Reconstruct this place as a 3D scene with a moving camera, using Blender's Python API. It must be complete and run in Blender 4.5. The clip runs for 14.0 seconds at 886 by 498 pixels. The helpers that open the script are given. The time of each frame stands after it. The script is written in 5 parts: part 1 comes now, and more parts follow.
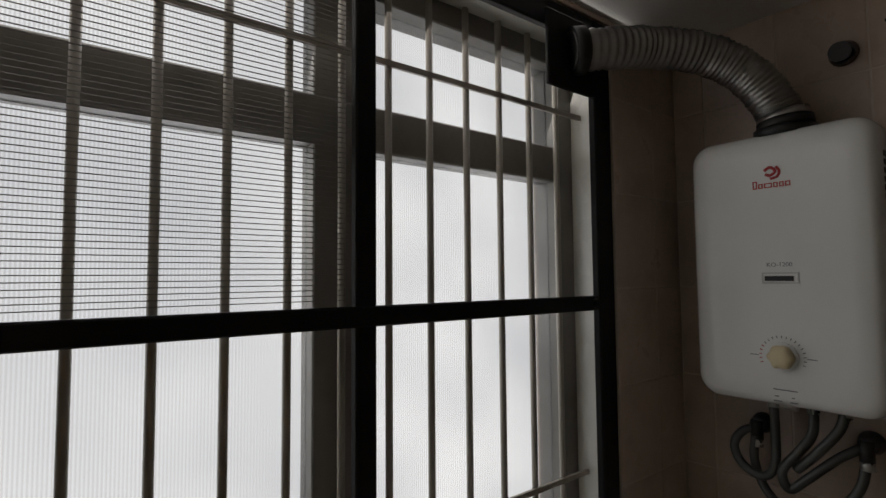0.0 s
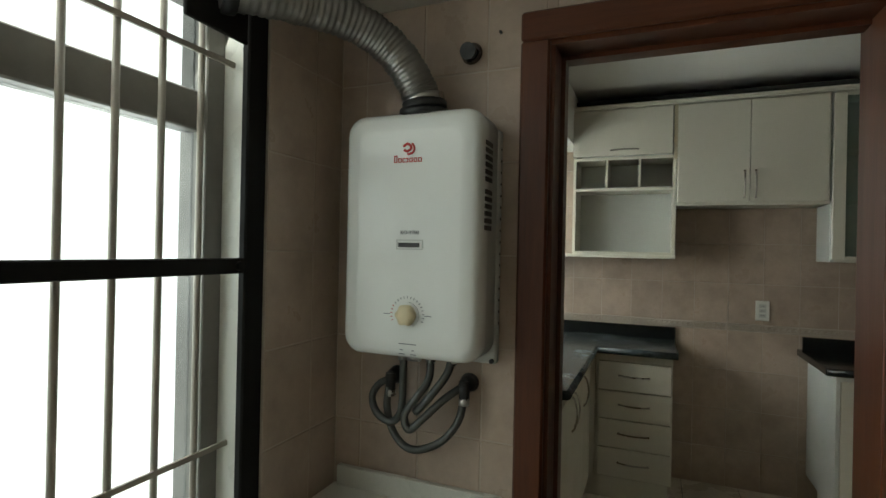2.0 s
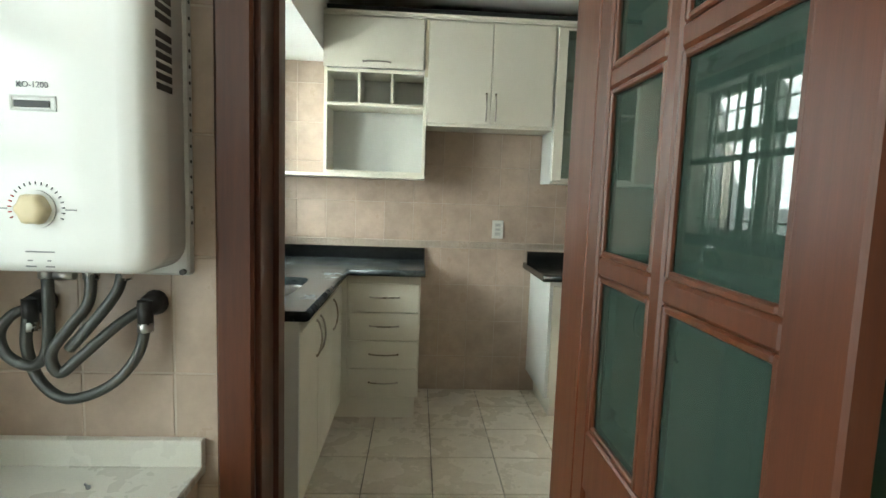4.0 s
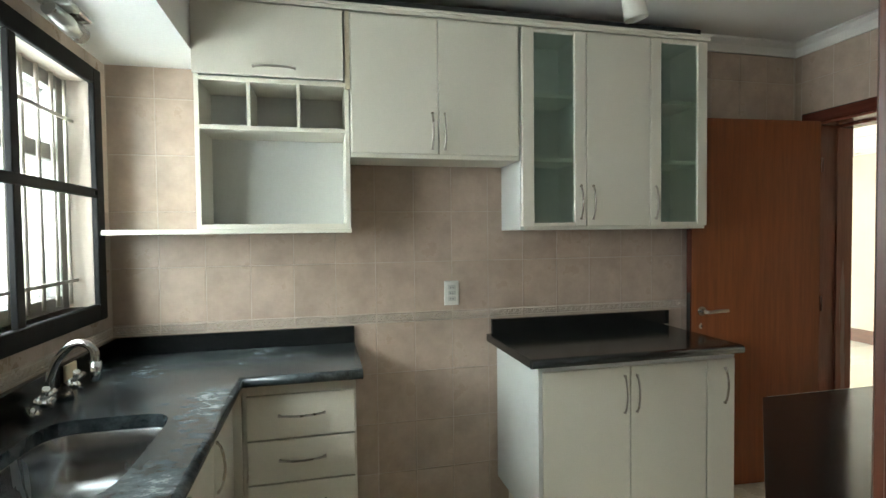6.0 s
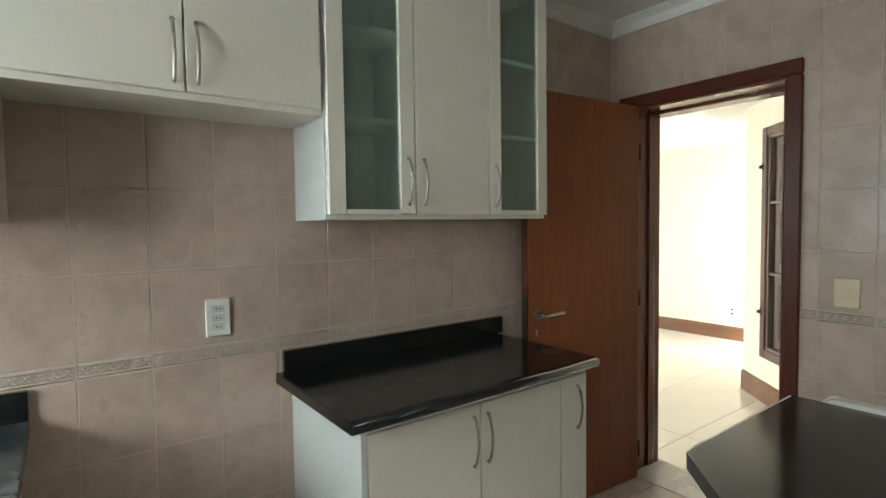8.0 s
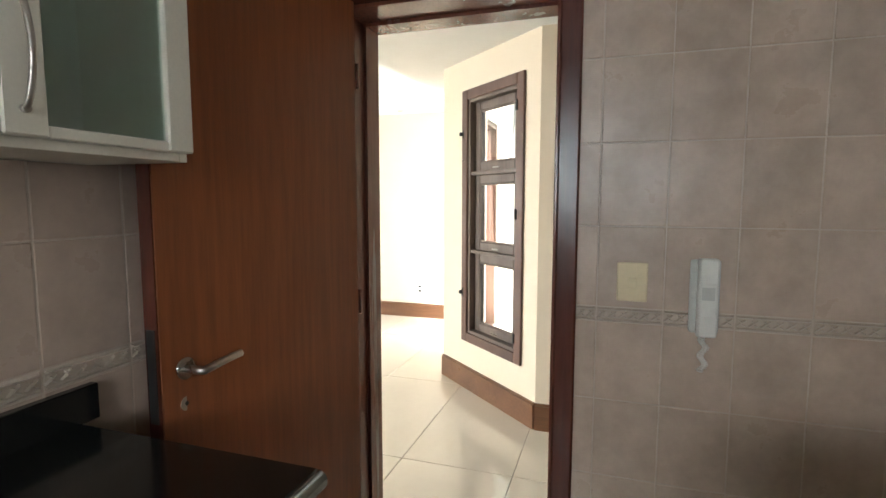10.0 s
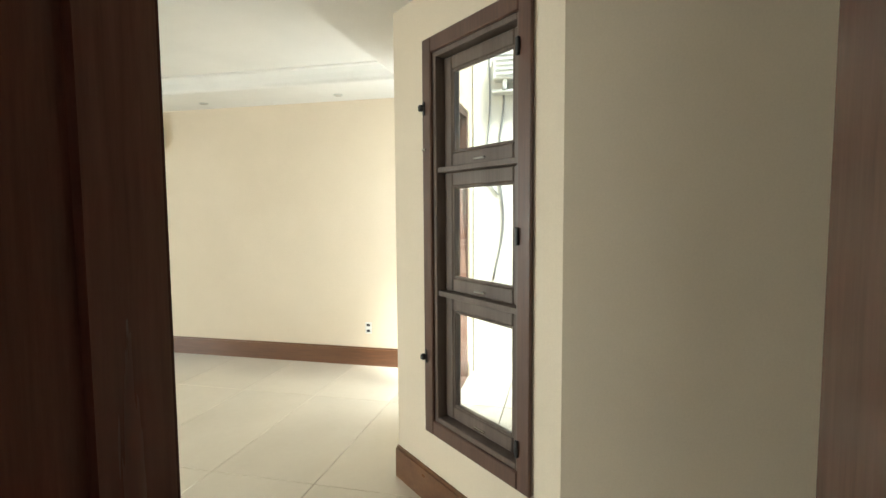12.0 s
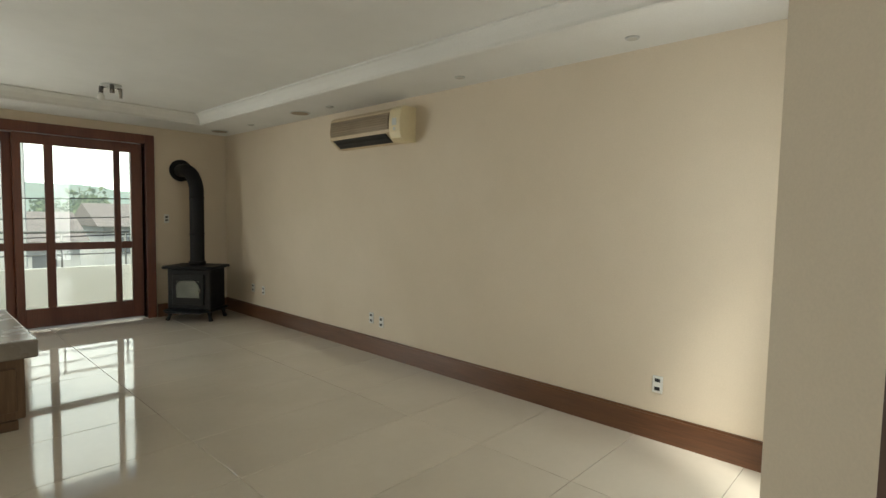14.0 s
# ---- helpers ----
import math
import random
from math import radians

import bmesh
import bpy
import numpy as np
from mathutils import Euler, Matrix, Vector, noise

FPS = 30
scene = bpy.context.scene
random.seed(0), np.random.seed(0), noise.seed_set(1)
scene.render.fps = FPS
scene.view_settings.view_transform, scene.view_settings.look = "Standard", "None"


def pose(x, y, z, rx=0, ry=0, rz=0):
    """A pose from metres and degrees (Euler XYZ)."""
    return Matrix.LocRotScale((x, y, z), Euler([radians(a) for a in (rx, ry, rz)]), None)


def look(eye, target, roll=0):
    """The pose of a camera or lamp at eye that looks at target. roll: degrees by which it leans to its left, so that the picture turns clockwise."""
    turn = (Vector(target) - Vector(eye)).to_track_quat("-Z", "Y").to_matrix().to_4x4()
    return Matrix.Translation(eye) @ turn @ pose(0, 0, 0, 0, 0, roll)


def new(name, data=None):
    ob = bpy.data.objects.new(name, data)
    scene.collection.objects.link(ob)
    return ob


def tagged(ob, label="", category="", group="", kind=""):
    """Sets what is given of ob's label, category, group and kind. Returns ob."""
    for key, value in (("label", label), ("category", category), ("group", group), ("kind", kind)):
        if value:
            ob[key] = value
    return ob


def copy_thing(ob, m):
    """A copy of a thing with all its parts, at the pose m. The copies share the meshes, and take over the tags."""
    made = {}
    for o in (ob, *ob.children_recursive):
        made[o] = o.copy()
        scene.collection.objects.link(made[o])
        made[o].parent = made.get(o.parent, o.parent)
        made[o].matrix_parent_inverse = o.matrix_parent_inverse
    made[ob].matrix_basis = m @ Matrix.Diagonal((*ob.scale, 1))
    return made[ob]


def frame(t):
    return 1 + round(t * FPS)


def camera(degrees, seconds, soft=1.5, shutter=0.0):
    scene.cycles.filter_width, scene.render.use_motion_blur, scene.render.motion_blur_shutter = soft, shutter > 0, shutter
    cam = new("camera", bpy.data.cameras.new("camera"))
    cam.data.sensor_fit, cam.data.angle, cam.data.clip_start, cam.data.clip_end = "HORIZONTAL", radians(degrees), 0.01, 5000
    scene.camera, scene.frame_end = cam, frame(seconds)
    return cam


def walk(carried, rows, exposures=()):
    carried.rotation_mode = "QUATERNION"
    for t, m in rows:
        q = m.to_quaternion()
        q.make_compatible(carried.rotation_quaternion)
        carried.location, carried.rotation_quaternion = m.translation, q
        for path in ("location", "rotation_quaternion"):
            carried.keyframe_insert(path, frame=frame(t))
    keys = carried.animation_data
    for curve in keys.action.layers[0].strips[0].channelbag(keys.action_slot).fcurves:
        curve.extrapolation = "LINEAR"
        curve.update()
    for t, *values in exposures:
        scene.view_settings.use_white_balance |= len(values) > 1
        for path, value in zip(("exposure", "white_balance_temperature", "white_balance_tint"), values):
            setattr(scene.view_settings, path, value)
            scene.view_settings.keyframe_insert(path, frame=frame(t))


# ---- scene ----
cam = camera(81.7, 14.0)
PATH = [
    (0, (1.235, 0.643, 1.505), (-0.347, 1.860, 1.618), -0.5),
    (0.5, (1.264, 0.695, 1.499), (-0.19, 2.064, 1.602), 0.1),
    (1, (1.308, 0.747, 1.497), (0.055, 2.304, 1.583), 0.8),
    (1.5, (1.331, 0.778, 1.494), (0.319, 2.502, 1.553), 1.1),
    (2, (1.347, 0.792, 1.487), (0.584, 2.641, 1.491), 1.2),
    (2.5, (1.349, 0.808, 1.464), (0.855, 2.745, 1.389), 1.2),
    (3, (1.343, 0.809, 1.427), (1.116, 2.789, 1.266), 1.5),
    (3.5, (1.358, 0.85, 1.389), (1.336, 2.839, 1.183), 2.0),
    (4, (1.422, 1.036, 1.371), (1.527, 3.023, 1.164), 2.0),
    (4.2, (1.423, 1.126, 1.372), (1.582, 3.11, 1.172), 1.8),
    (6.3, (1.33, 2.014, 1.467), (1.816, 3.953, 1.41), -0.8),
    (6.5, (1.33, 2.058, 1.47), (1.829, 3.993, 1.409), -0.8),
    (7, (1.373, 2.212, 1.458), (1.934, 4.13, 1.386), -0.7),
    (7.5, (1.471, 2.419, 1.451), (2.262, 4.253, 1.354), -0.7),
    (8, (1.562, 2.636, 1.446), (2.757, 4.237, 1.35), -0.8),
    (8.5, (1.758, 2.794, 1.433), (3.23, 4.14, 1.289), -0.4),
    (9, (1.989, 2.982, 1.409), (3.662, 4.063, 1.231), -0.2),
    (9.2, (2.063, 3.06, 1.407), (3.798, 4.038, 1.219), -0.1),
    (11.3, (3.24, 3.62, 1.383), (5.2, 3.985, 1.217), -0.2),
    (11.5, (3.394, 3.638, 1.399), (5.35, 4.02, 1.238), 0.1),
    (12, (3.726, 3.741, 1.398), (5.666, 4.207, 1.25), -0.4),
    (12.5, (4.072, 3.921, 1.433), (5.97, 4.538, 1.307), -0.5),
    (13, (4.373, 4.057, 1.413), (6.195, 4.874, 1.296), -0.4),
    (13.5, (4.627, 4.198, 1.388), (6.297, 5.291, 1.267), 0.5),
    (14, (4.884, 4.351, 1.346), (6.344, 5.712, 1.217), 1.0),
]

# ---- light and exposure ----
EXPO = [(0.0, -0.35, 6700, 14), (0.5, -0.2, 6700, 11), (1.0, 0.15, 6700, 8), (1.5, 0.5, 6600, 0), (2.5, 1.4, 6500, -4), (3.0, 1.8, 6400, -4), (3.5, 2.2, 6400, -4), (4.2, 2.45, 6300, -4), (6.3, 2.25, 6100, -2), (6.6, 2.1, 6100, -2), (7.0, 1.85, 6100, -2), (7.5, 1.9, 6100, -2), (8.0, 2.2, 6050, 0),
        (9.2, 2.45, 6000, 0), (11.3, 1.35, 6500, 20), (11.7, 1.25, 6500, 12), (12.0, 1.15, 6300, 0), (12.5, 0.7, 5700, -6), (13.0, 0.35, 6450, 2), (13.5, -0.1, 6500, 4), (14.0, -0.1, 6500, 2)]
walk(cam, [(t, look(eye, target, roll)) for t, eye, target, roll in PATH], EXPO)

SUN_EL, SUN_AZ = 56.0, 222.0
world = bpy.data.worlds.new("sky")
scene.world = world
world.use_nodes = True
wn = world.node_tree
sky = wn.nodes.new("ShaderNodeTexSky")
sky.sky_type, sky.sun_disc = "NISHITA", False
sky.sun_elevation, sky.sun_rotation = radians(SUN_EL), radians(SUN_AZ)
sky.air_density, sky.dust_density = 1.0, 3.0
wn.nodes["Background"].inputs["Strength"].default_value = 0.15
wn.links.new(sky.outputs[0], wn.nodes["Background"].inputs["Color"])

sun = new("sun", bpy.data.lights.new("sun", "SUN"))
sun.data.energy, sun.data.angle, sun.data.color = 4.8, radians(14.0), (1.0, 0.95, 0.88)
_az, _el = radians(SUN_AZ), radians(SUN_EL)
sun.matrix_world = look((0, 0, 0), (-math.sin(_az) * math.cos(_el), -math.cos(_az) * math.cos(_el), -math.sin(_el)))


def window_light(name, eye, target, w, h, power, color=(1.0, 0.99, 0.965)):
    """The sky's light in a window's opening."""
    ob = new(name, bpy.data.lights.new(name, "AREA"))
    ob.data.shape, ob.data.size, ob.data.size_y = "RECTANGLE", w, h
    ob.data.energy, ob.data.color = power, color
    ob.matrix_world = look(eye, target)
    return ob


window_light("laundry_daylight", (0.16, 0.75, 1.5), (2, 0.75, 0.6), 2.2, 1.6, 13.5)
window_light("kitchen_daylight", (0.16, 3.45, 1.6), (2, 3.45, 0.75), 1.6, 1.1, 36, (1.0, 0.985, 0.965))
window_light("living_daylight", (7.4, 4.50, 1.15), (7.4, 8, 1.0), 0.5, 1.9, 15)
# added in the unseen opening SD2 to brighten the hall and slanted walls
window_light("unseen_opening_daylight", (3.0, 11.44, 1.15), (3.6, 6, 0.9), 2.9, 2.0, 116)


# ---- materials ----
def nodes_of(name):
    m = bpy.data.materials.new(name)
    m.use_nodes = True
    return m, m.node_tree.nodes, m.node_tree.links, m.node_tree.nodes["Principled BSDF"]


def ramp_mix(nt, lk, fac, a, b):
    r = nt.new("ShaderNodeMix")
    r.data_type = "RGBA"
    lk.new(fac, r.inputs[0])
    for sock, v in ((r.inputs[6], a), (r.inputs[7], b)):
        if isinstance(v, tuple):
            sock.default_value = (*v, 1)
        else:
            lk.new(v, sock)
    return r.outputs[2]


def noise_tex(nt, lk, scale, detail=4.0, rough=0.55, stretch=None, coord="Object"):
    tc = nt.new("ShaderNodeNewGeometry" if coord == "Position" else "ShaderNodeTexCoord")
    n = nt.new("ShaderNodeTexNoise")
    n.inputs["Scale"].default_value, n.inputs["Detail"].default_value, n.inputs["Roughness"].default_value = scale, detail, rough
    if stretch:
        mp = nt.new("ShaderNodeMapping")
        mp.inputs["Scale"].default_value = stretch
        lk.new(tc.outputs[coord], mp.inputs[0])
        lk.new(mp.outputs[0], n.inputs["Vector"])
    else:
        lk.new(tc.outputs[coord], n.inputs["Vector"])
    return n.outputs["Fac"]


def contrast(nt, lk, fac, lo, hi):
    r = nt.new("ShaderNodeMapRange")
    r.inputs[1].default_value, r.inputs[2].default_value = lo, hi
    lk.new(fac, r.inputs[0])
    return r.outputs[0]


def add_bump(nt, lk, bsdf, fac, strength, dist=0.002):
    b = nt.new("ShaderNodeBump")
    b.inputs["Strength"].default_value, b.inputs["Distance"].default_value = strength, dist
    lk.new(fac, b.inputs["Height"])
    lk.new(b.outputs[0], bsdf.inputs["Normal"])


def surface(name, a, b, rough=0.5, metal=0.0, big=3.0, fine=60.0, bump=0.15, stretch=None, rough_var=0.1, vary=0.0, spec=0.5, grain=0.08, coord="Object"):
    """Two colours in large clouds and fine grain, uneven gloss, slight relief; vary: difference from piece to piece."""
    m, nt, lk, p = nodes_of(name)
    n1 = contrast(nt, lk, noise_tex(nt, lk, big, 5, 0.6, stretch, coord), 0.35, 0.68)
    n2 = noise_tex(nt, lk, fine, 3, 0.6, stretch, coord)
    col = ramp_mix(nt, lk, n1, a, b)
    g = contrast(nt, lk, n2, 0.2, 0.8)
    dark = nt.new("ShaderNodeMix")
    dark.data_type, dark.blend_type = "RGBA", "MULTIPLY"
    dark.inputs[0].default_value = grain
    lk.new(col, dark.inputs[6])
    lk.new(g, dark.inputs[7])
    out = dark.outputs[2]
    if vary:
        oi = nt.new("ShaderNodeObjectInfo")
        hs = nt.new("ShaderNodeHueSaturation")
        lk.new(out, hs.inputs["Color"])
        mr = nt.new("ShaderNodeMapRange")
        mr.inputs[3].default_value, mr.inputs[4].default_value = 1 - vary, 1 + vary
        lk.new(oi.outputs["Random"], mr.inputs[0])
        lk.new(mr.outputs[0], hs.inputs["Value"])
        out = hs.outputs[0]
    lk.new(out, p.inputs["Base Color"])
    rr = nt.new("ShaderNodeMapRange")
    rr.inputs[3].default_value, rr.inputs[4].default_value = max(0.02, rough - rough_var), min(1, rough + rough_var)
    lk.new(n1, rr.inputs[0])
    lk.new(rr.outputs[0], p.inputs["Roughness"])
    p.inputs["Metallic"].default_value = metal
    p.inputs["Specular IOR Level"].default_value = spec
    if bump:
        add_bump(nt, lk, p, n2, bump, 0.001)
    return m


def wood(name, a, b, rough=0.4, along="Z", scale=6.0):
    """Streaked grain along one axis."""
    m, nt, lk, p = nodes_of(name)
    st = {"X": (0.06, 1, 1), "Y": (1, 0.06, 1), "Z": (1, 1, 0.06)}[along]
    n1 = contrast(nt, lk, noise_tex(nt, lk, scale, 6, 0.6, st), 0.3, 0.7)
    n2 = contrast(nt, lk, noise_tex(nt, lk, scale * 14, 4, 0.7, st), 0.3, 0.75)
    col = ramp_mix(nt, lk, n1, a, b)
    mx = nt.new("ShaderNodeMix")
    mx.data_type, mx.blend_type = "RGBA", "MULTIPLY"
    mx.inputs[0].default_value = 0.35
    lk.new(col, mx.inputs[6])
    lk.new(n2, mx.inputs[7])
    lk.new(mx.outputs[2], p.inputs["Base Color"])
    rr = nt.new("ShaderNodeMapRange")
    rr.inputs[3].default_value, rr.inputs[4].default_value = rough - 0.08, rough + 0.12
    lk.new(n1, rr.inputs[0])
    lk.new(rr.outputs[0], p.inputs["Roughness"])
    add_bump(nt, lk, p, n2, 0.12, 0.0008)
    return m


def clear_glass(name, tint=(0.95, 0.98, 0.96), gloss_rough=0.0, ribs=0.0, axis="Y", gloss_floor=0.045):
    """A thin pane: it lets light straight through and mirrors at its surface; ribs: pitch of a reeded pane's ribs."""
    m = bpy.data.materials.new(name)
    m.use_nodes = True
    nt, lk = m.node_tree.nodes, m.node_tree.links
    nt.remove(nt["Principled BSDF"])
    tr, gl, mix, fr = nt.new("ShaderNodeBsdfTransparent"), nt.new("ShaderNodeBsdfGlossy"), nt.new("ShaderNodeMixShader"), nt.new("ShaderNodeLayerWeight")
    tr.inputs[0].default_value = (*tint, 1)
    gl.inputs["Roughness"].default_value = gloss_rough
    pw, sc = nt.new("ShaderNodeMath"), nt.new("ShaderNodeMapRange")
    pw.operation = "POWER"
    pw.inputs[1].default_value = 4.0
    sc.inputs[3].default_value, sc.inputs[4].default_value = gloss_floor, 0.85
    fr.inputs[0].default_value = 0.5
    lk.new(fr.outputs["Facing"], pw.inputs[0])
    lk.new(pw.outputs[0], sc.inputs[0])
    lk.new(sc.outputs[0], mix.inputs[0])
    lk.new(tr.outputs[0], mix.inputs[1])
    lk.new(gl.outputs[0], mix.inputs[2])
    if ribs:
        tc, sep = nt.new("ShaderNodeTexCoord"), nt.new("ShaderNodeSeparateXYZ")
        lk.new(tc.outputs["Object"], sep.inputs[0])
        ma = nt.new("ShaderNodeMath")
        ma.operation = "MULTIPLY"
        ma.inputs[1].default_value = 2 * math.pi / ribs
        lk.new(sep.outputs[axis], ma.inputs[0])
        si = nt.new("ShaderNodeMath")
        si.operation = "SINE"
        lk.new(ma.outputs[0], si.inputs[0])
        c = contrast(nt, lk, si.outputs[0], -1, 1)
        big = contrast(nt, lk, noise_tex(nt, lk, 1.6, 2), 0.3, 0.75)
        lo = ramp_mix(nt, lk, c, tuple(0.93 * v for v in tint), tint)
        dim = nt.new("ShaderNodeMix")
        dim.data_type, dim.blend_type = "RGBA", "MULTIPLY"
        dim.inputs[0].default_value = 1.0
        lk.new(lo, dim.inputs[6])
        lk.new(ramp_mix(nt, lk, big, (0.74, 0.75, 0.77), (1, 1, 1)), dim.inputs[7])
        lk.new(dim.outputs[2], tr.inputs[0])
        bp = nt.new("ShaderNodeBump")
        bp.inputs["Strength"].default_value, bp.inputs["Distance"].default_value = 0.3, 0.001
        lk.new(c, bp.inputs["Height"])
        lk.new(bp.outputs[0], gl.inputs["Normal"])
    lk.new(mix.outputs[0], nt["Material Output"].inputs[0])
    return m


def obscure_glass(name, tint, body, share, gloss_rough, floor=0.09):
    """Textured glass that scatters part of the light in its own colour."""
    m = clear_glass(name, tint, gloss_rough, gloss_floor=floor)
    nt, lk = m.node_tree.nodes, m.node_tree.links
    tr = next(n for n in nt if n.type == "BSDF_TRANSPARENT")
    top = next(n for n in nt if n.type == "MIX_SHADER")
    di, tl, half, mix = nt.new("ShaderNodeBsdfDiffuse"), nt.new("ShaderNodeBsdfTranslucent"), nt.new("ShaderNodeMixShader"), nt.new("ShaderNodeMixShader")
    di.inputs[0].default_value = tl.inputs[0].default_value = (*body, 1)
    half.inputs[0].default_value, mix.inputs[0].default_value = 0.5, share
    lk.new(di.outputs[0], half.inputs[1])
    lk.new(tl.outputs[0], half.inputs[2])
    lk.new(tr.outputs[0], mix.inputs[1])
    lk.new(half.outputs[0], mix.inputs[2])
    lk.new(mix.outputs[0], top.inputs[1])
    bp = nt.new("ShaderNodeBump")
    bp.inputs["Strength"].default_value, bp.inputs["Distance"].default_value = 0.12 if gloss_rough else 0.02, 0.001
    lk.new(noise_tex(nt, lk, 160 if gloss_rough else 40, 2), bp.inputs["Height"])
    lk.new(bp.outputs[0], next(n for n in nt if n.type == "BSDF_GLOSSY").inputs["Normal"])
    return m


def tile_glaze(name, a, b, rough=0.35, vary=0.045):
    m = surface(name, a, b, rough, big=7.0, fine=45.0, bump=0.1, vary=vary, rough_var=0.08, coord="Position")
    nt, lk = m.node_tree.nodes, m.node_tree.links
    p = nt["Principled BSDF"]
    stain = nt.new("ShaderNodeMix")
    stain.data_type, stain.blend_type = "RGBA", "MULTIPLY"
    stain.inputs[0].default_value = 1.0
    lk.new(p.inputs["Base Color"].links[0].from_socket, stain.inputs[6])
    lk.new(ramp_mix(nt, lk, contrast(nt, lk, noise_tex(nt, lk, 1.7, 6, 0.65, None, "Position"), 0.52, 0.74), (1, 1, 1), (0.84, 0.80, 0.76)), stain.inputs[7])
    lk.new(stain.outputs[2], p.inputs["Base Color"])
    return m


def granite(name, base, fleck, rough=0.12, dust=0.0):
    m, nt, lk, p = nodes_of(name)
    tc = nt.new("ShaderNodeTexCoord")
    v = nt.new("ShaderNodeTexVoronoi")
    v.inputs["Scale"].default_value = 220
    lk.new(tc.outputs["Object"], v.inputs["Vector"])
    c1 = contrast(nt, lk, v.outputs["Distance"], 0.32, 0.05)
    n = contrast(nt, lk, noise_tex(nt, lk, 30, 5, 0.7), 0.5, 0.75)
    mul = nt.new("ShaderNodeMath")
    mul.operation = "MULTIPLY"
    lk.new(c1, mul.inputs[0])
    lk.new(n, mul.inputs[1])
    col = ramp_mix(nt, lk, mul.outputs[0], base, fleck)
    if dust:
        cloud = contrast(nt, lk, noise_tex(nt, lk, 3.5, 4, 0.55, (1.0, 0.7, 1.0)), 0.38, 0.72)
        wipe = contrast(nt, lk, noise_tex(nt, lk, 16, 14, 0.82, (0.7, 1.3, 1.0)), 0.38, 0.74)
        dd = nt.new("ShaderNodeMath")
        dd.operation = "MULTIPLY"
        lk.new(cloud, dd.inputs[0])
        lk.new(wipe, dd.inputs[1])
        d = dd.outputs[0]
        dm = nt.new("ShaderNodeMath")
        dm.operation = "MULTIPLY"
        dm.inputs[1].default_value = dust
        lk.new(d, dm.inputs[0])
        col = ramp_mix(nt, lk, dm.outputs[0], col, (0.40, 0.47, 0.50))
        rr = nt.new("ShaderNodeMapRange")
        rr.inputs[3].default_value, rr.inputs[4].default_value = rough, rough + 0.2
        lk.new(d, rr.inputs[0])
        lk.new(rr.outputs[0], p.inputs["Roughness"])
    else:
        rr = nt.new("ShaderNodeMapRange")
        rr.inputs[3].default_value, rr.inputs[4].default_value = rough - 0.03, rough + 0.1
        lk.new(noise_tex(nt, lk, 6, 4), rr.inputs[0])
        lk.new(rr.outputs[0], p.inputs["Roughness"])
    lk.new(col, p.inputs["Base Color"])
    return m


M_TILE = tile_glaze("beige_wall_tile", (0.52, 0.415, 0.335), (0.41, 0.322, 0.257))
M_BORDER = tile_glaze("embossed_border_tile", (0.50, 0.43, 0.36), (0.42, 0.36, 0.30))
M_GROUT = surface("tile_grout", (0.58, 0.50, 0.42), (0.48, 0.41, 0.34), 0.85, bump=0.3)
M_FLOORTILE = tile_glaze("kitchen_floor_tile", (0.74, 0.67, 0.57), (0.64, 0.575, 0.485), 0.30, 0.04)
M_FLOORGROUT = surface("floor_grout", (0.22, 0.20, 0.18), (0.16, 0.15, 0.13), 0.9)
M_PORCELAIN = surface("polished_cream_porcelain", (0.66, 0.61, 0.52), (0.61, 0.56, 0.47), 0.05, spec=0.75, big=1.4, fine=25, bump=0.0, vary=0.03, rough_var=0.03, grain=0.03, coord="Position")
M_PORGROUT = surface("porcelain_joint", (0.36, 0.32, 0.26), (0.30, 0.26, 0.21), 0.8)
M_CREAM = surface("cream_wall_paint", (0.70, 0.605, 0.475), (0.66, 0.57, 0.445), 0.75, big=1.2, fine=140, bump=0.12)
M_CEIL = surface("white_ceiling_paint", (0.78, 0.77, 0.74), (0.73, 0.72, 0.69), 0.85, big=1.5, fine=120, bump=0.08)
M_LAM = surface("off_white_laminate", (0.74, 0.71, 0.62), (0.70, 0.67, 0.58), 0.38, big=2.0, fine=160, bump=0.05)
M_LAMIN = surface("grey_white_laminate_inside", (0.66, 0.67, 0.64), (0.60, 0.61, 0.59), 0.45, big=2.0, fine=160, bump=0.05)
M_EDGE = surface("yellowed_edge_strip", (0.66, 0.58, 0.42), (0.60, 0.52, 0.37), 0.45)
M_GRANITE = granite("black_granite", (0.008, 0.009, 0.009), (0.06, 0.065, 0.06), 0.1)
M_GRANDUST = granite("dusty_black_granite", (0.010, 0.014, 0.016), (0.10, 0.12, 0.13), 0.2, 0.72)
M_REDWOOD = wood("red_brown_varnished_wood", (0.150, 0.046, 0.019), (0.092, 0.027, 0.012), 0.34)
M_DARKWOOD = wood("dark_stained_wood", (0.125, 0.036, 0.023), (0.080, 0.023, 0.016), 0.2)
M_REDHEAD = wood("red_brown_wood_across", (0.150, 0.046, 0.019), (0.092, 0.027, 0.012), 0.34, "X")
M_DARKHEAD = wood("dark_stained_wood_across", (0.125, 0.036, 0.023), (0.080, 0.023, 0.016), 0.2, "Y")
# lighter, redder copy of the frame's wood: hall light put into the lining's colour
M_LITLINING = wood("lit_lining_wood", (0.235, 0.080, 0.050), (0.17, 0.055, 0.036), 0.2)
M_DOORWOOD = wood("orange_brown_veneer", (0.31, 0.095, 0.030), (0.24, 0.070, 0.022), 0.42, scale=4)
M_WINWOOD = wood("weathered_brown_window_wood", (0.125, 0.060, 0.040), (0.075, 0.036, 0.025), 0.4)
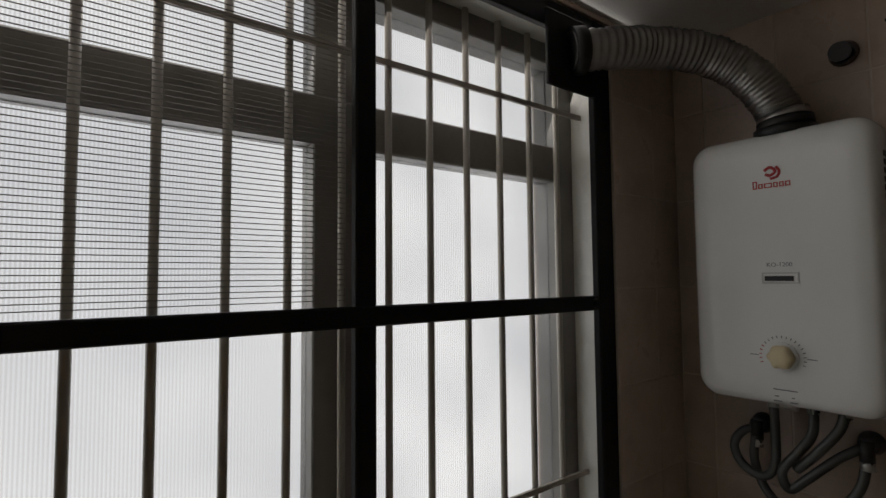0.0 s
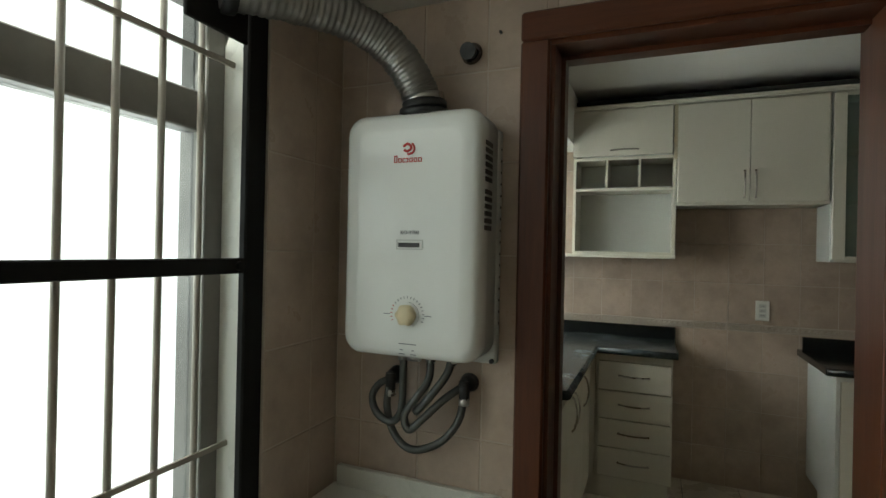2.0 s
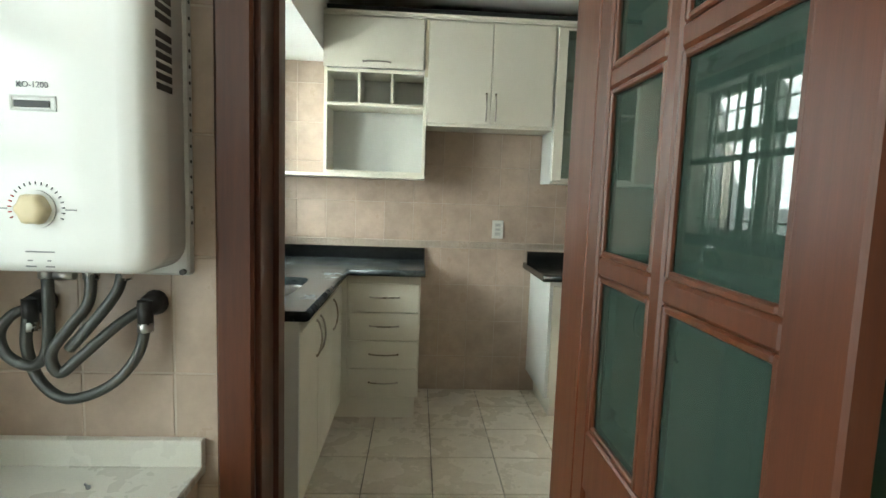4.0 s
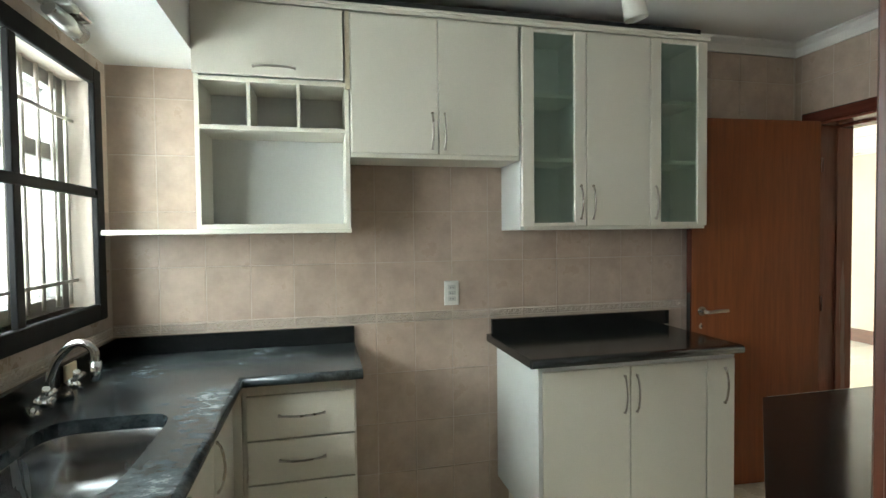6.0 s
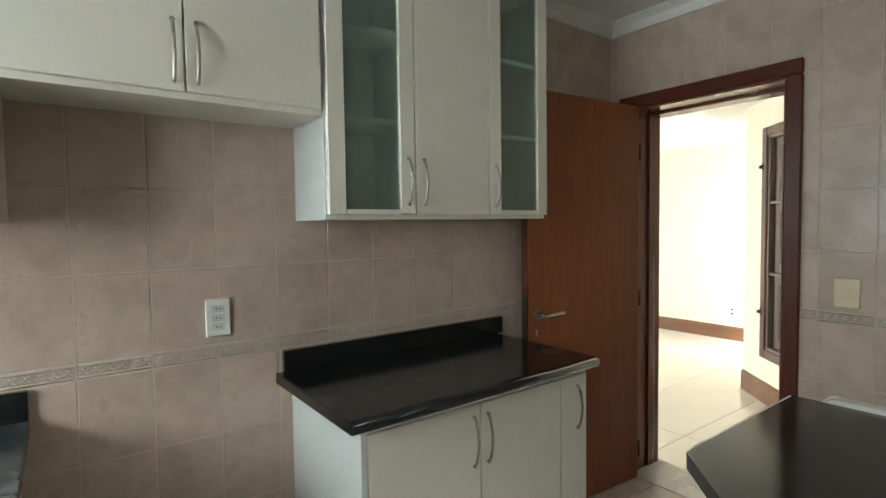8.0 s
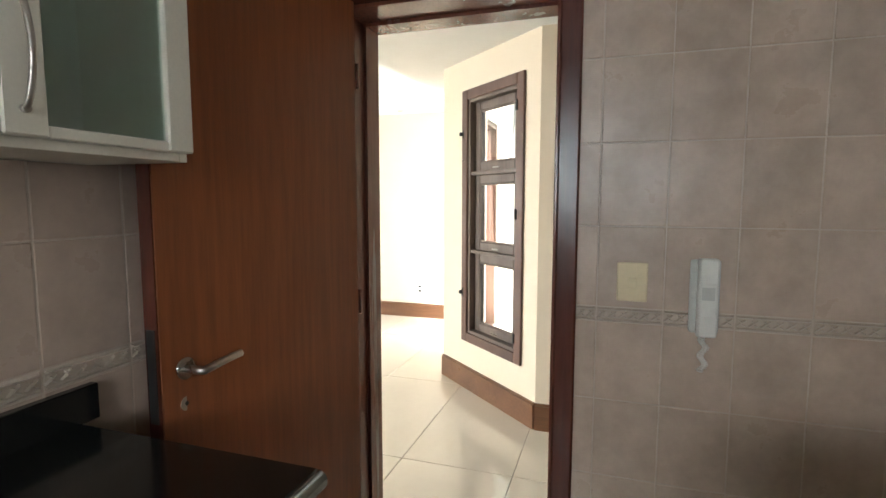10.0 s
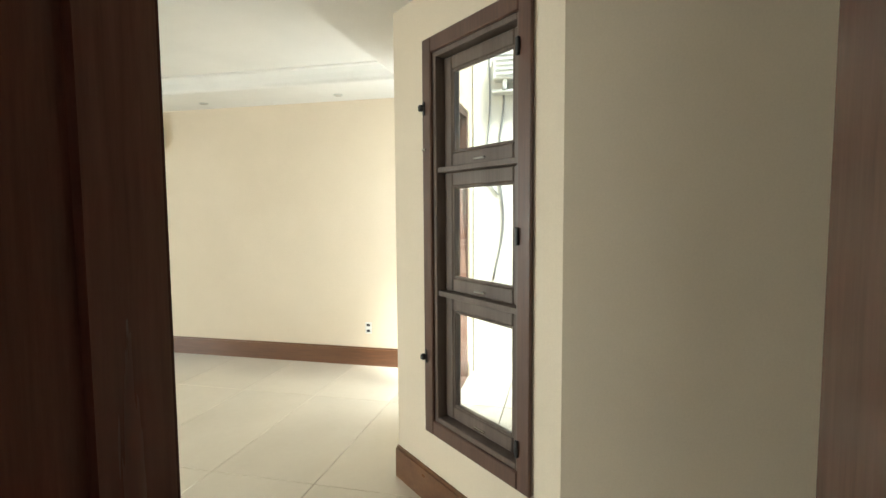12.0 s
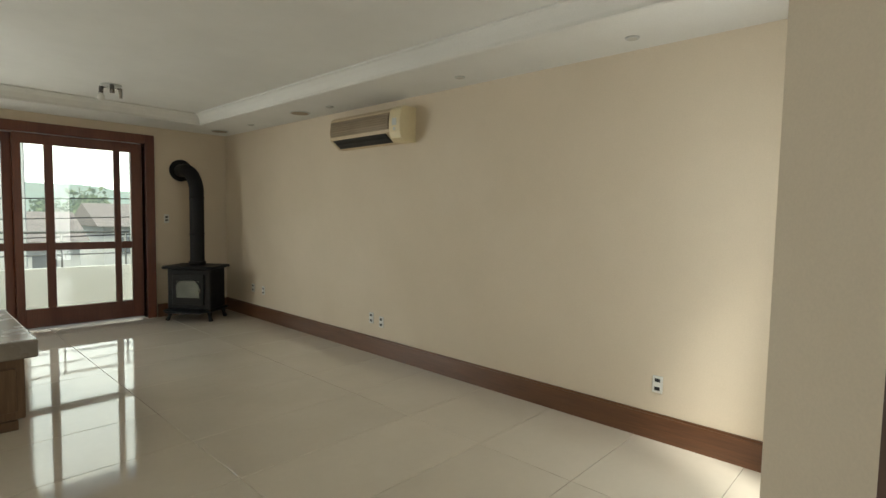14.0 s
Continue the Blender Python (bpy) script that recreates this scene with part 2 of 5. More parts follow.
# greyish sash wood, with the glare washing over it put into the colour
M_GLAREWOOD = wood("glare_greyed_sash_wood", (0.17, 0.125, 0.10), (0.10, 0.070, 0.055), 0.45)
M_SLIDEWOOD = wood("reddish_sliding_door_wood", (0.19, 0.06, 0.028), (0.12, 0.034, 0.018), 0.35)
M_BASEWOOD = wood("brown_baseboard_wood", (0.20, 0.09, 0.04), (0.12, 0.05, 0.024), 0.35, "Y")
M_BLACKFRAME = surface("black_painted_metal", (0.012, 0.012, 0.012), (0.016, 0.015, 0.015), 0.6, bump=0.1, spec=0.12)
M_GREYALU = surface("dull_grey_window_frame", (0.26, 0.25, 0.23), (0.20, 0.19, 0.175), 0.5, metal=0.2)
M_BARPAINT = surface("cream_painted_bar", (0.42, 0.38, 0.32), (0.34, 0.31, 0.26), 0.5)
M_WHITEAPP = surface("white_enamel", (0.78, 0.79, 0.77), (0.76, 0.77, 0.75), 0.16, big=1.0, fine=30, bump=0.0, rough_var=0.03, grain=0.01)
M_GREYPL = surface("pale_grey_plastic", (0.56, 0.57, 0.55), (0.50, 0.51, 0.49), 0.4)
M_WHITEPL = surface("white_plastic", (0.74, 0.74, 0.70), (0.68, 0.68, 0.64), 0.35)
M_CREAMPL = surface("yellowed_cream_plastic", (0.72, 0.62, 0.40), (0.66, 0.56, 0.35), 0.4)
M_BLACKPL = surface("black_plastic", (0.012, 0.012, 0.013), (0.02, 0.02, 0.02), 0.45)
M_RED = surface("red_print", (0.50, 0.04, 0.04), (0.46, 0.035, 0.035), 0.4)
M_GREYPRINT = surface("grey_print", (0.25, 0.26, 0.27), (0.2, 0.21, 0.22), 0.5)
M_SINKSTEEL = surface("brushed_sink_steel", (0.46, 0.47, 0.47), (0.38, 0.39, 0.40), 0.26, metal=1.0, big=3, fine=140, bump=0.05, rough_var=0.04, stretch=(1, 1, 0.15))
M_STEEL = surface("brushed_steel", (0.56, 0.56, 0.54), (0.46, 0.46, 0.45), 0.28, metal=1.0, big=8, fine=90)
M_CHROME = surface("worn_chrome", (0.66, 0.66, 0.66), (0.56, 0.56, 0.56), 0.14, metal=1.0, big=12, fine=60, bump=0.03)
M_VALVE = surface("tarnished_chrome", (0.20, 0.19, 0.18), (0.13, 0.125, 0.12), 0.2, metal=1.0)
M_HANDLE = surface("satin_nickel", (0.50, 0.46, 0.41), (0.42, 0.39, 0.35), 0.3, metal=1.0)
M_DUCT = surface("crinkled_aluminium_foil", (0.36, 0.35, 0.33), (0.25, 0.24, 0.23), 0.42, metal=1.0, big=10, fine=40, bump=0.5)
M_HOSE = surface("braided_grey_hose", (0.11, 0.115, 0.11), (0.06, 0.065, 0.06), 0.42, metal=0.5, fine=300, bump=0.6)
M_IRON = surface("black_cast_iron", (0.006, 0.006, 0.0065), (0.010, 0.010, 0.011), 0.55, spec=0.3, fine=90, bump=0.3)
M_STONE = surface("white_composite_stone", (0.72, 0.71, 0.65), (0.67, 0.66, 0.60), 0.3, fine=200)
M_ACBEIGE = surface("yellowed_air_conditioner_plastic", (0.62, 0.50, 0.33), (0.57, 0.45, 0.29), 0.45)
M_ACGRILL = surface("tan_air_conditioner_grille", (0.31, 0.235, 0.15), (0.25, 0.19, 0.12), 0.5)
M_BULB = surface("frosted_bulb_glass", (0.75, 0.73, 0.66), (0.70, 0.68, 0.62), 0.2)
M_EXTWALL = surface("stained_white_render", (0.84, 0.83, 0.79), (0.74, 0.74, 0.69), 0.9, big=2.0, fine=80, bump=0.4)
M_REDPANEL = surface("faded_red_panel", (0.36, 0.085, 0.085), (0.30, 0.07, 0.07), 0.6)
M_YARD = tile_glaze("yard_tile", (0.46, 0.44, 0.40), (0.36, 0.34, 0.31), 0.6, 0.06)
M_HEARTH = wood("carved_brown_wood", (0.26, 0.16, 0.09), (0.17, 0.10, 0.055), 0.45)
M_HEARTHTOP = surface("grey_brown_stone_top", (0.34, 0.30, 0.26), (0.26, 0.23, 0.20), 0.25, big=6)
M_GLASS = clear_glass("clear_window_glass")
M_GREENGLASS = obscure_glass("green_obscure_glass", (0.42, 0.54, 0.48), (0.11, 0.17, 0.14), 0.55, 0.0, 0.03)
M_CABGLASS = obscure_glass("green_cabinet_glass", (0.84, 0.93, 0.88), (0.48, 0.58, 0.52), 0.16, 0.08)
M_RIBGLASS = clear_glass("reeded_frosted_glass", (0.95, 0.97, 0.98), 0.15, 0.0052, "Y")
M_SKYGLOW = bpy.data.materials.new("bright_overcast_backdrop")
M_SKYGLOW.use_nodes = True
_g = M_SKYGLOW.node_tree
_g.nodes.remove(_g.nodes["Principled BSDF"])
_e = _g.nodes.new("ShaderNodeEmission")
_e.inputs[0].default_value, _e.inputs[1].default_value = (1.0, 0.99, 0.96, 1), 1.45
_g.links.new(_e.outputs[0], _g.nodes["Material Output"].inputs[0])
M_FARSKY = M_SKYGLOW.copy()
M_FARSKY.name = "pale_far_sky"
next(n for n in M_FARSKY.node_tree.nodes if n.type == "EMISSION").inputs[1].default_value = 3.2
# the leaves' pale blue emission stands in for haze in the air
M_HAZELEAF = surface("hazed_far_foliage", (0.10, 0.15, 0.05), (0.16, 0.20, 0.07), 0.8, big=2, fine=20)
M_HAZELEAF.node_tree.nodes["Principled BSDF"].inputs["Emission Color"].default_value = (0.80, 0.90, 0.92, 1)
M_HAZELEAF.node_tree.nodes["Principled BSDF"].inputs["Emission Strength"].default_value = 0.25
# distance haze put into the hill as a pale blue glow
M_HAZEHILL = surface("hazed_wooded_hill", (0.10, 0.14, 0.09), (0.15, 0.18, 0.12), 0.9, big=0.12, fine=0.8, grain=0.3)
M_HAZEHILL.node_tree.nodes["Principled BSDF"].inputs["Emission Color"].default_value = (0.80, 0.90, 0.92, 1)
M_HAZEHILL.node_tree.nodes["Principled BSDF"].inputs["Emission Strength"].default_value = 0.6
# clay colour greyed and paled, so the far roofs carry haze
M_ROOFTILE = surface("haze_greyed_roof_tile", (0.36, 0.32, 0.30), (0.30, 0.27, 0.255), 0.8)
M_GROUND = surface("street_ground", (0.12, 0.12, 0.11), (0.16, 0.16, 0.14), 0.9, big=0.4, fine=8)
M_RAIL = surface("grey_painted_rail", (0.30, 0.30, 0.29), (0.24, 0.24, 0.23), 0.4, metal=0.4)


# ---- building helpers ----
def bx(x0, x1, y0, y1, z0, z1, b=0.0, seg=1):
    """A box, with edges rounded by b."""
    bm = bmesh.new()
    bmesh.ops.create_cube(bm, size=1.0)
    for v in bm.verts:
        v.co = Vector(((x0 + x1) / 2 + v.co.x * (x1 - x0), (y0 + y1) / 2 + v.co.y * (y1 - y0), (z0 + z1) / 2 + v.co.z * (z1 - z0)))
    if b:
        b = min(b, 0.45 * min(abs(x1 - x0), abs(y1 - y0), abs(z1 - z0)))
        bmesh.ops.bevel(bm, geom=bm.edges[:], offset=b, segments=seg, profile=0.5, affect="EDGES")
    return bm


def join(*bms):
    out = bms[0]
    for o in bms[1:]:
        me = bpy.data.meshes.new("tmp")
        o.to_mesh(me)
        out.from_mesh(me)
        o.free()
        bpy.data.meshes.remove(me)
    return out


def moved(bm, m):
    bmesh.ops.transform(bm, matrix=m, verts=bm.verts[:])
    return bm


def tube(points, r, seg=10, caps=True):
    """A round bar along points; r: one radius, or one a point."""
    bm = bmesh.new()
    pts = [Vector(p) for p in points]
    rings, up = [], None
    for i, p in enumerate(pts):
        d = (pts[min(i + 1, len(pts) - 1)] - pts[max(i - 1, 0)]).normalized()
        if up is None:
            up = d.orthogonal().normalized()
        up = (up - d * up.dot(d)).normalized()
        side = d.cross(up)
        rr = r[i] if isinstance(r, (list, tuple)) else r
        rings.append([bm.verts.new(p + rr * (up * math.cos(2 * math.pi * k / seg) + side * math.sin(2 * math.pi * k / seg))) for k in range(seg)])
    for a, b in zip(rings, rings[1:]):
        for k in range(seg):
            f = bm.faces.new((a[k], a[(k + 1) % seg], b[(k + 1) % seg], b[k]))
            f.smooth = True
    if caps:
        bm.faces.new(rings[0][::-1])
        bm.faces.new(rings[-1])
    bmesh.ops.recalc_face_normals(bm, faces=bm.faces[:])
    return bm


def smooth_path(points, n=8):
    """A Catmull-Rom curve through points."""
    p = [Vector(q) for q in points]
    p = [2 * p[0] - p[1]] + p + [2 * p[-1] - p[-2]]
    out = []
    for i in range(1, len(p) - 2):
        for k in range(n):
            t = k / n
            out.append(0.5 * ((2 * p[i]) + (p[i + 1] - p[i - 1]) * t + (2 * p[i - 1] - 5 * p[i] + 4 * p[i + 1] - p[i + 2]) * t * t + (3 * p[i] - p[i - 1] - 3 * p[i + 1] + p[i + 2]) * t ** 3))
    out.append(p[-2])
    return out


def prism(poly, z0, z1):
    """A polygon of the plan, raised from z0 to z1."""
    bm = bmesh.new()
    lo, hi = [bm.verts.new((x, y, z0)) for x, y in poly], [bm.verts.new((x, y, z1)) for x, y in poly]
    bm.faces.new(lo[::-1])
    bm.faces.new(hi)
    for i in range(len(poly)):
        j = (i + 1) % len(poly)
        bm.faces.new((lo[i], lo[j], hi[j], hi[i]))
    bmesh.ops.recalc_face_normals(bm, faces=bm.faces[:])
    return bm


def slab_holes(u0, u1, z0, z1, d0, d1, holes, place):
    """A wall in (u, depth, z) with holes through it; place maps these to the world."""
    us = sorted({u0, u1, *[h[0] for h in holes], *[h[1] for h in holes]})
    zs = sorted({z0, z1, *[h[2] for h in holes], *[h[3] for h in holes]})
    bm, verts = bmesh.new(), {}

    def v(u, d, z):
        key = (round(u, 4), round(d, 4), round(z, 4))
        if key not in verts:
            verts[key] = bm.verts.new(place(u, d, z))
        return verts[key]

    def solid(i, j):
        if not (0 <= i < len(us) - 1 and 0 <= j < len(zs) - 1):
            return False
        u, z = (us[i] + us[i + 1]) / 2, (zs[j] + zs[j + 1]) / 2
        return not any(h[0] < u < h[1] and h[2] < z < h[3] for h in holes)

    for i in range(len(us) - 1):
        for j in range(len(zs) - 1):
            if not solid(i, j):
                continue
            a, b, c, e = us[i], us[i + 1], zs[j], zs[j + 1]
            bm.faces.new((v(a, d0, c), v(b, d0, c), v(b, d0, e), v(a, d0, e)))
            bm.faces.new((v(a, d1, c), v(a, d1, e), v(b, d1, e), v(b, d1, c)))
            for di, dj, q in ((-1, 0, ((a, c), (a, e))), (1, 0, ((b, c), (b, e))), (0, -1, ((a, c), (b, c))), (0, 1, ((a, e), (b, e)))):
                if not solid(i + di, j + dj):
                    (ua, za), (ub, zb) = q
                    bm.faces.new((v(ua, d0, za), v(ub, d0, zb), v(ub, d1, zb), v(ua, d1, za)))
    bmesh.ops.recalc_face_normals(bm, faces=bm.faces[:])
    return bm


along_y = lambda u, d, z: (d, u, z)
along_x = lambda u, d, z: (u, d, z)


def mesh_ob(name, bm, material):
    me = bpy.data.meshes.new(name)
    bm.to_mesh(me)
    bm.free()
    me.materials.append(material)
    return new(name, me)


def thing(name, at, label, category, group=""):
    """An Empty at a thing's base, for its parts."""
    ob = new(name)
    ob.empty_display_size = 0.05
    ob.location = at
    return tagged(ob, label, category, group)


def part(name, bm, material, parent, label=""):
    """One mesh, given in the world's places, as a part of a thing or of a part."""
    root = parent
    while root.parent:
        root = root.parent
    bmesh.ops.translate(bm, verts=bm.verts[:], vec=-root.location)
    ob = mesh_ob(name, bm, material)
    ob.parent = parent
    return tagged(ob, label)


def structure(name, bm, material, label, category):
    return tagged(mesh_ob(name, bm, material), label, category, kind="structure")


def single(name, bm, material, label, category, group=""):
    """A thing of one mesh."""
    c = sum((v.co for v in bm.verts), Vector()) / len(bm.verts)
    c.z = min(v.co.z for v in bm.verts)
    bmesh.ops.translate(bm, verts=bm.verts[:], vec=-c)
    ob = mesh_ob(name, bm, material)
    ob.location = c
    return tagged(ob, label, category, group)


def ring_frame(u0, u1, z0, z1, w, d0, d1, place, b=0.003):
    """The four sides of a frame as four boxes."""
    sides = []
    for a0, a1, c0, c1 in ((u0, u0 + w, z0, z1), (u1 - w, u1, z0, z1), (u0 + w, u1 - w, z0, z0 + w), (u0 + w, u1 - w, z1 - w, z1)):
        bm = bx(a0, a1, d0, d1, c0, c1, b)
        for q in bm.verts:
            q.co = Vector(place(q.co.x, q.co.y, q.co.z))
        bmesh.ops.recalc_face_normals(bm, faces=bm.faces[:])
        sides.append(bm)
    return sides


def pbox(u0, u1, d0, d1, z0, z1, place, b=0.0):
    bm = bx(u0, u1, d0, d1, z0, z1, b)
    for q in bm.verts:
        q.co = Vector(place(q.co.x, q.co.y, q.co.z))
    bmesh.ops.recalc_face_normals(bm, faces=bm.faces[:])
    return bm


# ---- structure ----
WX, LY0, LY1, KY0, NY, EX, EX1, AX, SY = 0.475, 2.09, 2.10, 2.25, 4.34, 3.99, 4.23, 8.03, 11.4
FZ = 0.085  # kitchen and laundry floor, above the living room floor
KC, LC, SOF, BAND, TRAY = 2.50, 2.17, 2.17, 2.38, 2.50

structure("floor_kitchen", bx(0.2, EX1, -1.4, 4.46, -0.2, FZ - 0.008), M_FLOORGROUT, "pale grey ceramic tiled kitchen and laundry floor", "floor")
structure("floor_living", join(bx(EX1, 5.57, -1.4, 4.46, -0.2, -0.006), prism([(5.57, 3.6), (6.35, 4.46), (5.57, 4.46)], -0.2, -0.006), bx(0.3, 8.2, 4.4601, 11.62, -0.2, -0.006)), M_PORGROUT, "polished cream porcelain tiled living room floor", "floor")
LW = (-0.22, 1.725, 0.72, 2.10)
LWH = (-0.226, 1.781, 0.664, 2.156)
KW = (2.80, 4.185, 1.185, 2.055)
west = structure("wall_west", slab_holes(-1.4, 4.46, 0, 2.6, 0.2, WX - 0.0015, [LWH, KW], along_y), M_GROUT, "outer wall with two windows, beige ceramic tiles", "wall")
south = structure("wall_laundry_south", bx(0.2, 2.6, -1.52, -1.4, 0, 2.6), M_CREAM, "plain cream laundry wall", "wall")
structure("wall_laundry_east", bx(2.5, 2.62, -1.4, LY0, 0, 2.6), M_CREAM, "plain cream laundry wall", "wall")
DX0, DX1, DZ = 1.085, 1.80, 2.035
part_wall = structure("wall_laundry", slab_holes(WX, EX, 0, 2.6, LY0 + 0.0015, KY0 - 0.0015, [(DX0, DX1, -1, DZ)], along_x), M_GROUT, "tiled wall between laundry and kitchen with a doorway", "wall")
north = structure("wall_north", bx(0.2, EX, NY + 0.0015, 4.46, 0, 2.6), M_GROUT, "kitchen wall with beige square ceramic tiles", "wall")
EY0, EY1, EZ = 3.488, 4.232, 2.045
east = structure("wall_east", slab_holes(-1.4, 4.46, 0, 2.6, EX + 0.0015, EX1, [(EY0, EY1, -1, EZ)], along_y), M_GROUT, "tiled kitchen wall with a doorway to the living room", "wall")
structure("wall_living_west", slab_holes(-1.4, 4.48, 0, 2.6, EX1, EX1 + 0.02, [(EY0, EY1, -1, EZ)], along_y), M_CREAM, "cream painted living room wall", "wall")
structure("wall_living_back", bx(0.3, EX1, 4.46, 4.48, 0, 2.6), M_CREAM, "plain cream living room wall", "wall")
structure("wall_living_side", bx(0.2, 0.32, 4.48, 11.55, 0, 2.6), M_CREAM, "plain cream living room wall", "wall")
structure("wall_living_east", bx(AX, 8.2, 4.47, 11.55, 0, 2.6), M_CREAM, "long cream painted living room wall", "wall")
HW = (7.15, 7.65, 0.05, 2.15)
structure("wall_living_south", slab_holes(6.23, AX, 0, 2.6, 4.47, 4.59, [HW], along_x), M_CREAM, "cream living room wall with a glazed opening", "wall")
structure("wall_hall", bx(5.45, 5.57, -1.4, 3.75, 0, 2.6), M_CREAM, "cream painted hall wall", "wall")
structure("wall_hall_end", bx(EX1, 5.57, -1.52, -1.4, 0, 2.6), M_CREAM, "plain cream hall end wall", "wall")
CA, CB = Vector((5.45, 3.75)), Vector((6.23, 4.59))
CU = (CB - CA).normalized()
CN = Vector((-CU.y, CU.x))
CL = (CB - CA).length


def chamfer(u, d, z):
    """Along the slanted wall, out of it into the room, and up."""
    q = CA + CU * u + CN * d
    return (q.x, q.y, z)


CW = (0.20, 0.785, 0.42, 2.10)
structure("wall_slanted", slab_holes(0, CL, 0, 2.6, -0.14, 0.0, [CW], chamfer), M_CREAM, "slanted cream wall with a tall three-pane window", "wall")
SD = (4.95, 7.02, 0.0, 2.20)
# unseen second opening, assumed west of the sliding door to let light in
SD2 = (1.5, 4.5, 0.0, 2.20)
structure("wall_balcony", slab_holes(0.2, AX, 0, 2.6, SY, 11.55, [SD, SD2], along_x), M_CREAM, "cream wall with a wide sliding balcony door", "wall")

structure("threshold", bx(3.975, 4.252, EY0 + 0.023, EY1 - 0.023, -0.004, FZ + 0.004, 0.003), M_STONE, "pale stone threshold under the doorway", "threshold")

# ceilings
structure("ceiling_laundry", bx(0.2, 2.6, -1.5, LY0 + 0.006, LC, LC + 0.1), M_CEIL, "low white painted laundry ceiling", "ceiling")
kc = bx(0.2, EX1, KY0 - 0.1, 4.46, KC, KC + 0.12)
structure("ceiling_kitchen", join(kc, bx(WX - 0.006, 0.862, KY0 - 0.006, NY + 0.006, SOF, KC - 0.002)), M_CEIL, "white kitchen ceiling with a boxed beam over the window", "ceiling")


def cornice(a, b, n, z, w=0.055):
    """A coved moulding along a wall from a to b; n points into the room."""
    bm = bmesh.new()
    prof = [(0, 0), (w, 0), (w, -0.012), (w * 0.72, -0.018), (w * 0.4, -w * 0.55), (0.014, -w * 1.05), (0.012, -w * 1.3), (0, -w * 1.3)]
    rings = []
    for p in (a, b):
        rings.append([bm.verts.new((p[0] + n[0] * s, p[1] + n[1] * s, z + h)) for s, h in prof])
    k = len(prof)
    for i in range(k):
        bm.faces.new((rings[0][i], rings[0][(i + 1) % k], rings[1][(i + 1) % k], rings[1][i]))
    bm.faces.new(rings[0])
    bm.faces.new(rings[1][::-1])
    bmesh.ops.recalc_face_normals(bm, faces=bm.faces[:])
    return bm


structure("cornice_kitchen", join(cornice((3.2, NY), (EX, NY), (0, -1), KC), cornice((EX, KY0), (EX, NY), (-1, 0), KC)), M_CEIL, "white coved plaster cornice", "cornice")
# living room: dropped band round a raised tray
TX0, TX1, TY0, TY1 = 4.75, 7.44, 4.95, 10.75
lc = join(bx(0.2, TX0, 4.47, 11.55, BAND, 2.62), bx(TX1, 8.2, 4.59, 11.55, BAND, 2.62), bx(TX0, TX1, TY1, 11.55, BAND, 2.62), bx(TX0, TX1, TY0, TY1, TRAY, 2.62), bx(EX1, TX0, -1.5, 4.47, BAND, 2.62), prism([(TX0, -1.5), (5.57, -1.5), (5.57, 3.80), (6.30, 4.59), (TX1, 4.59), (TX1, TY0), (TX0, TY0)], BAND, 2.62))
structure("ceiling_living", lc, M_CEIL, "white plaster tray ceiling with a dropped border", "ceiling")
mz = TRAY
structure("cornice_tray", join(cornice((TX1, TY0), (TX1, TY1), (-1, 0), mz, 0.09), cornice((TX0, TY1), (TX1, TY1), (0, -1), mz, 0.09), cornice((TX0, TY0), (TX1, TY0), (0, 1), mz, 0.09)), M_CEIL, "stepped white plaster moulding round the tray", "cornice")
structure("roof", join(bx(0.0, 5.6, -1.7, 4.5, 2.64, 2.8), bx(0.0, 8.4, 4.5, 11.7, 2.64, 2.8)), M_EXTWALL, "flat roof slab over the rooms", "roof")


# baseboards
def baseboard(name, a, b, n, h=0.165, t=0.02):
    a, b, n = Vector(a), Vector(b), Vector(n).normalized()
    bm = prism([(a.x, a.y), (b.x, b.y), (b.x + n.x * t, b.y + n.y * t), (a.x + n.x * t, a.y + n.y * t)], 0, h - 0.012)
    top = prism([(a.x, a.y), (b.x, b.y), (b.x + n.x * t * 0.55, b.y + n.y * t * 0.55), (a.x + n.x * t * 0.55, a.y + n.y * t * 0.55)], h - 0.0119, h)
    return structure(name, join(bm, top), M_BASEWOOD, "dark brown varnished wooden baseboard", "baseboard")


baseboard("baseboard_1", (AX, 4.59), (AX, SY), (-1, 0))
baseboard("baseboard_2", CA, CB, CN)
baseboard("baseboard_3", (5.45, -1.4), (5.45, 3.75), (-1, 0))
baseboard("baseboard_4", (7.14, SY), (AX - 0.02, SY), (0, -1))


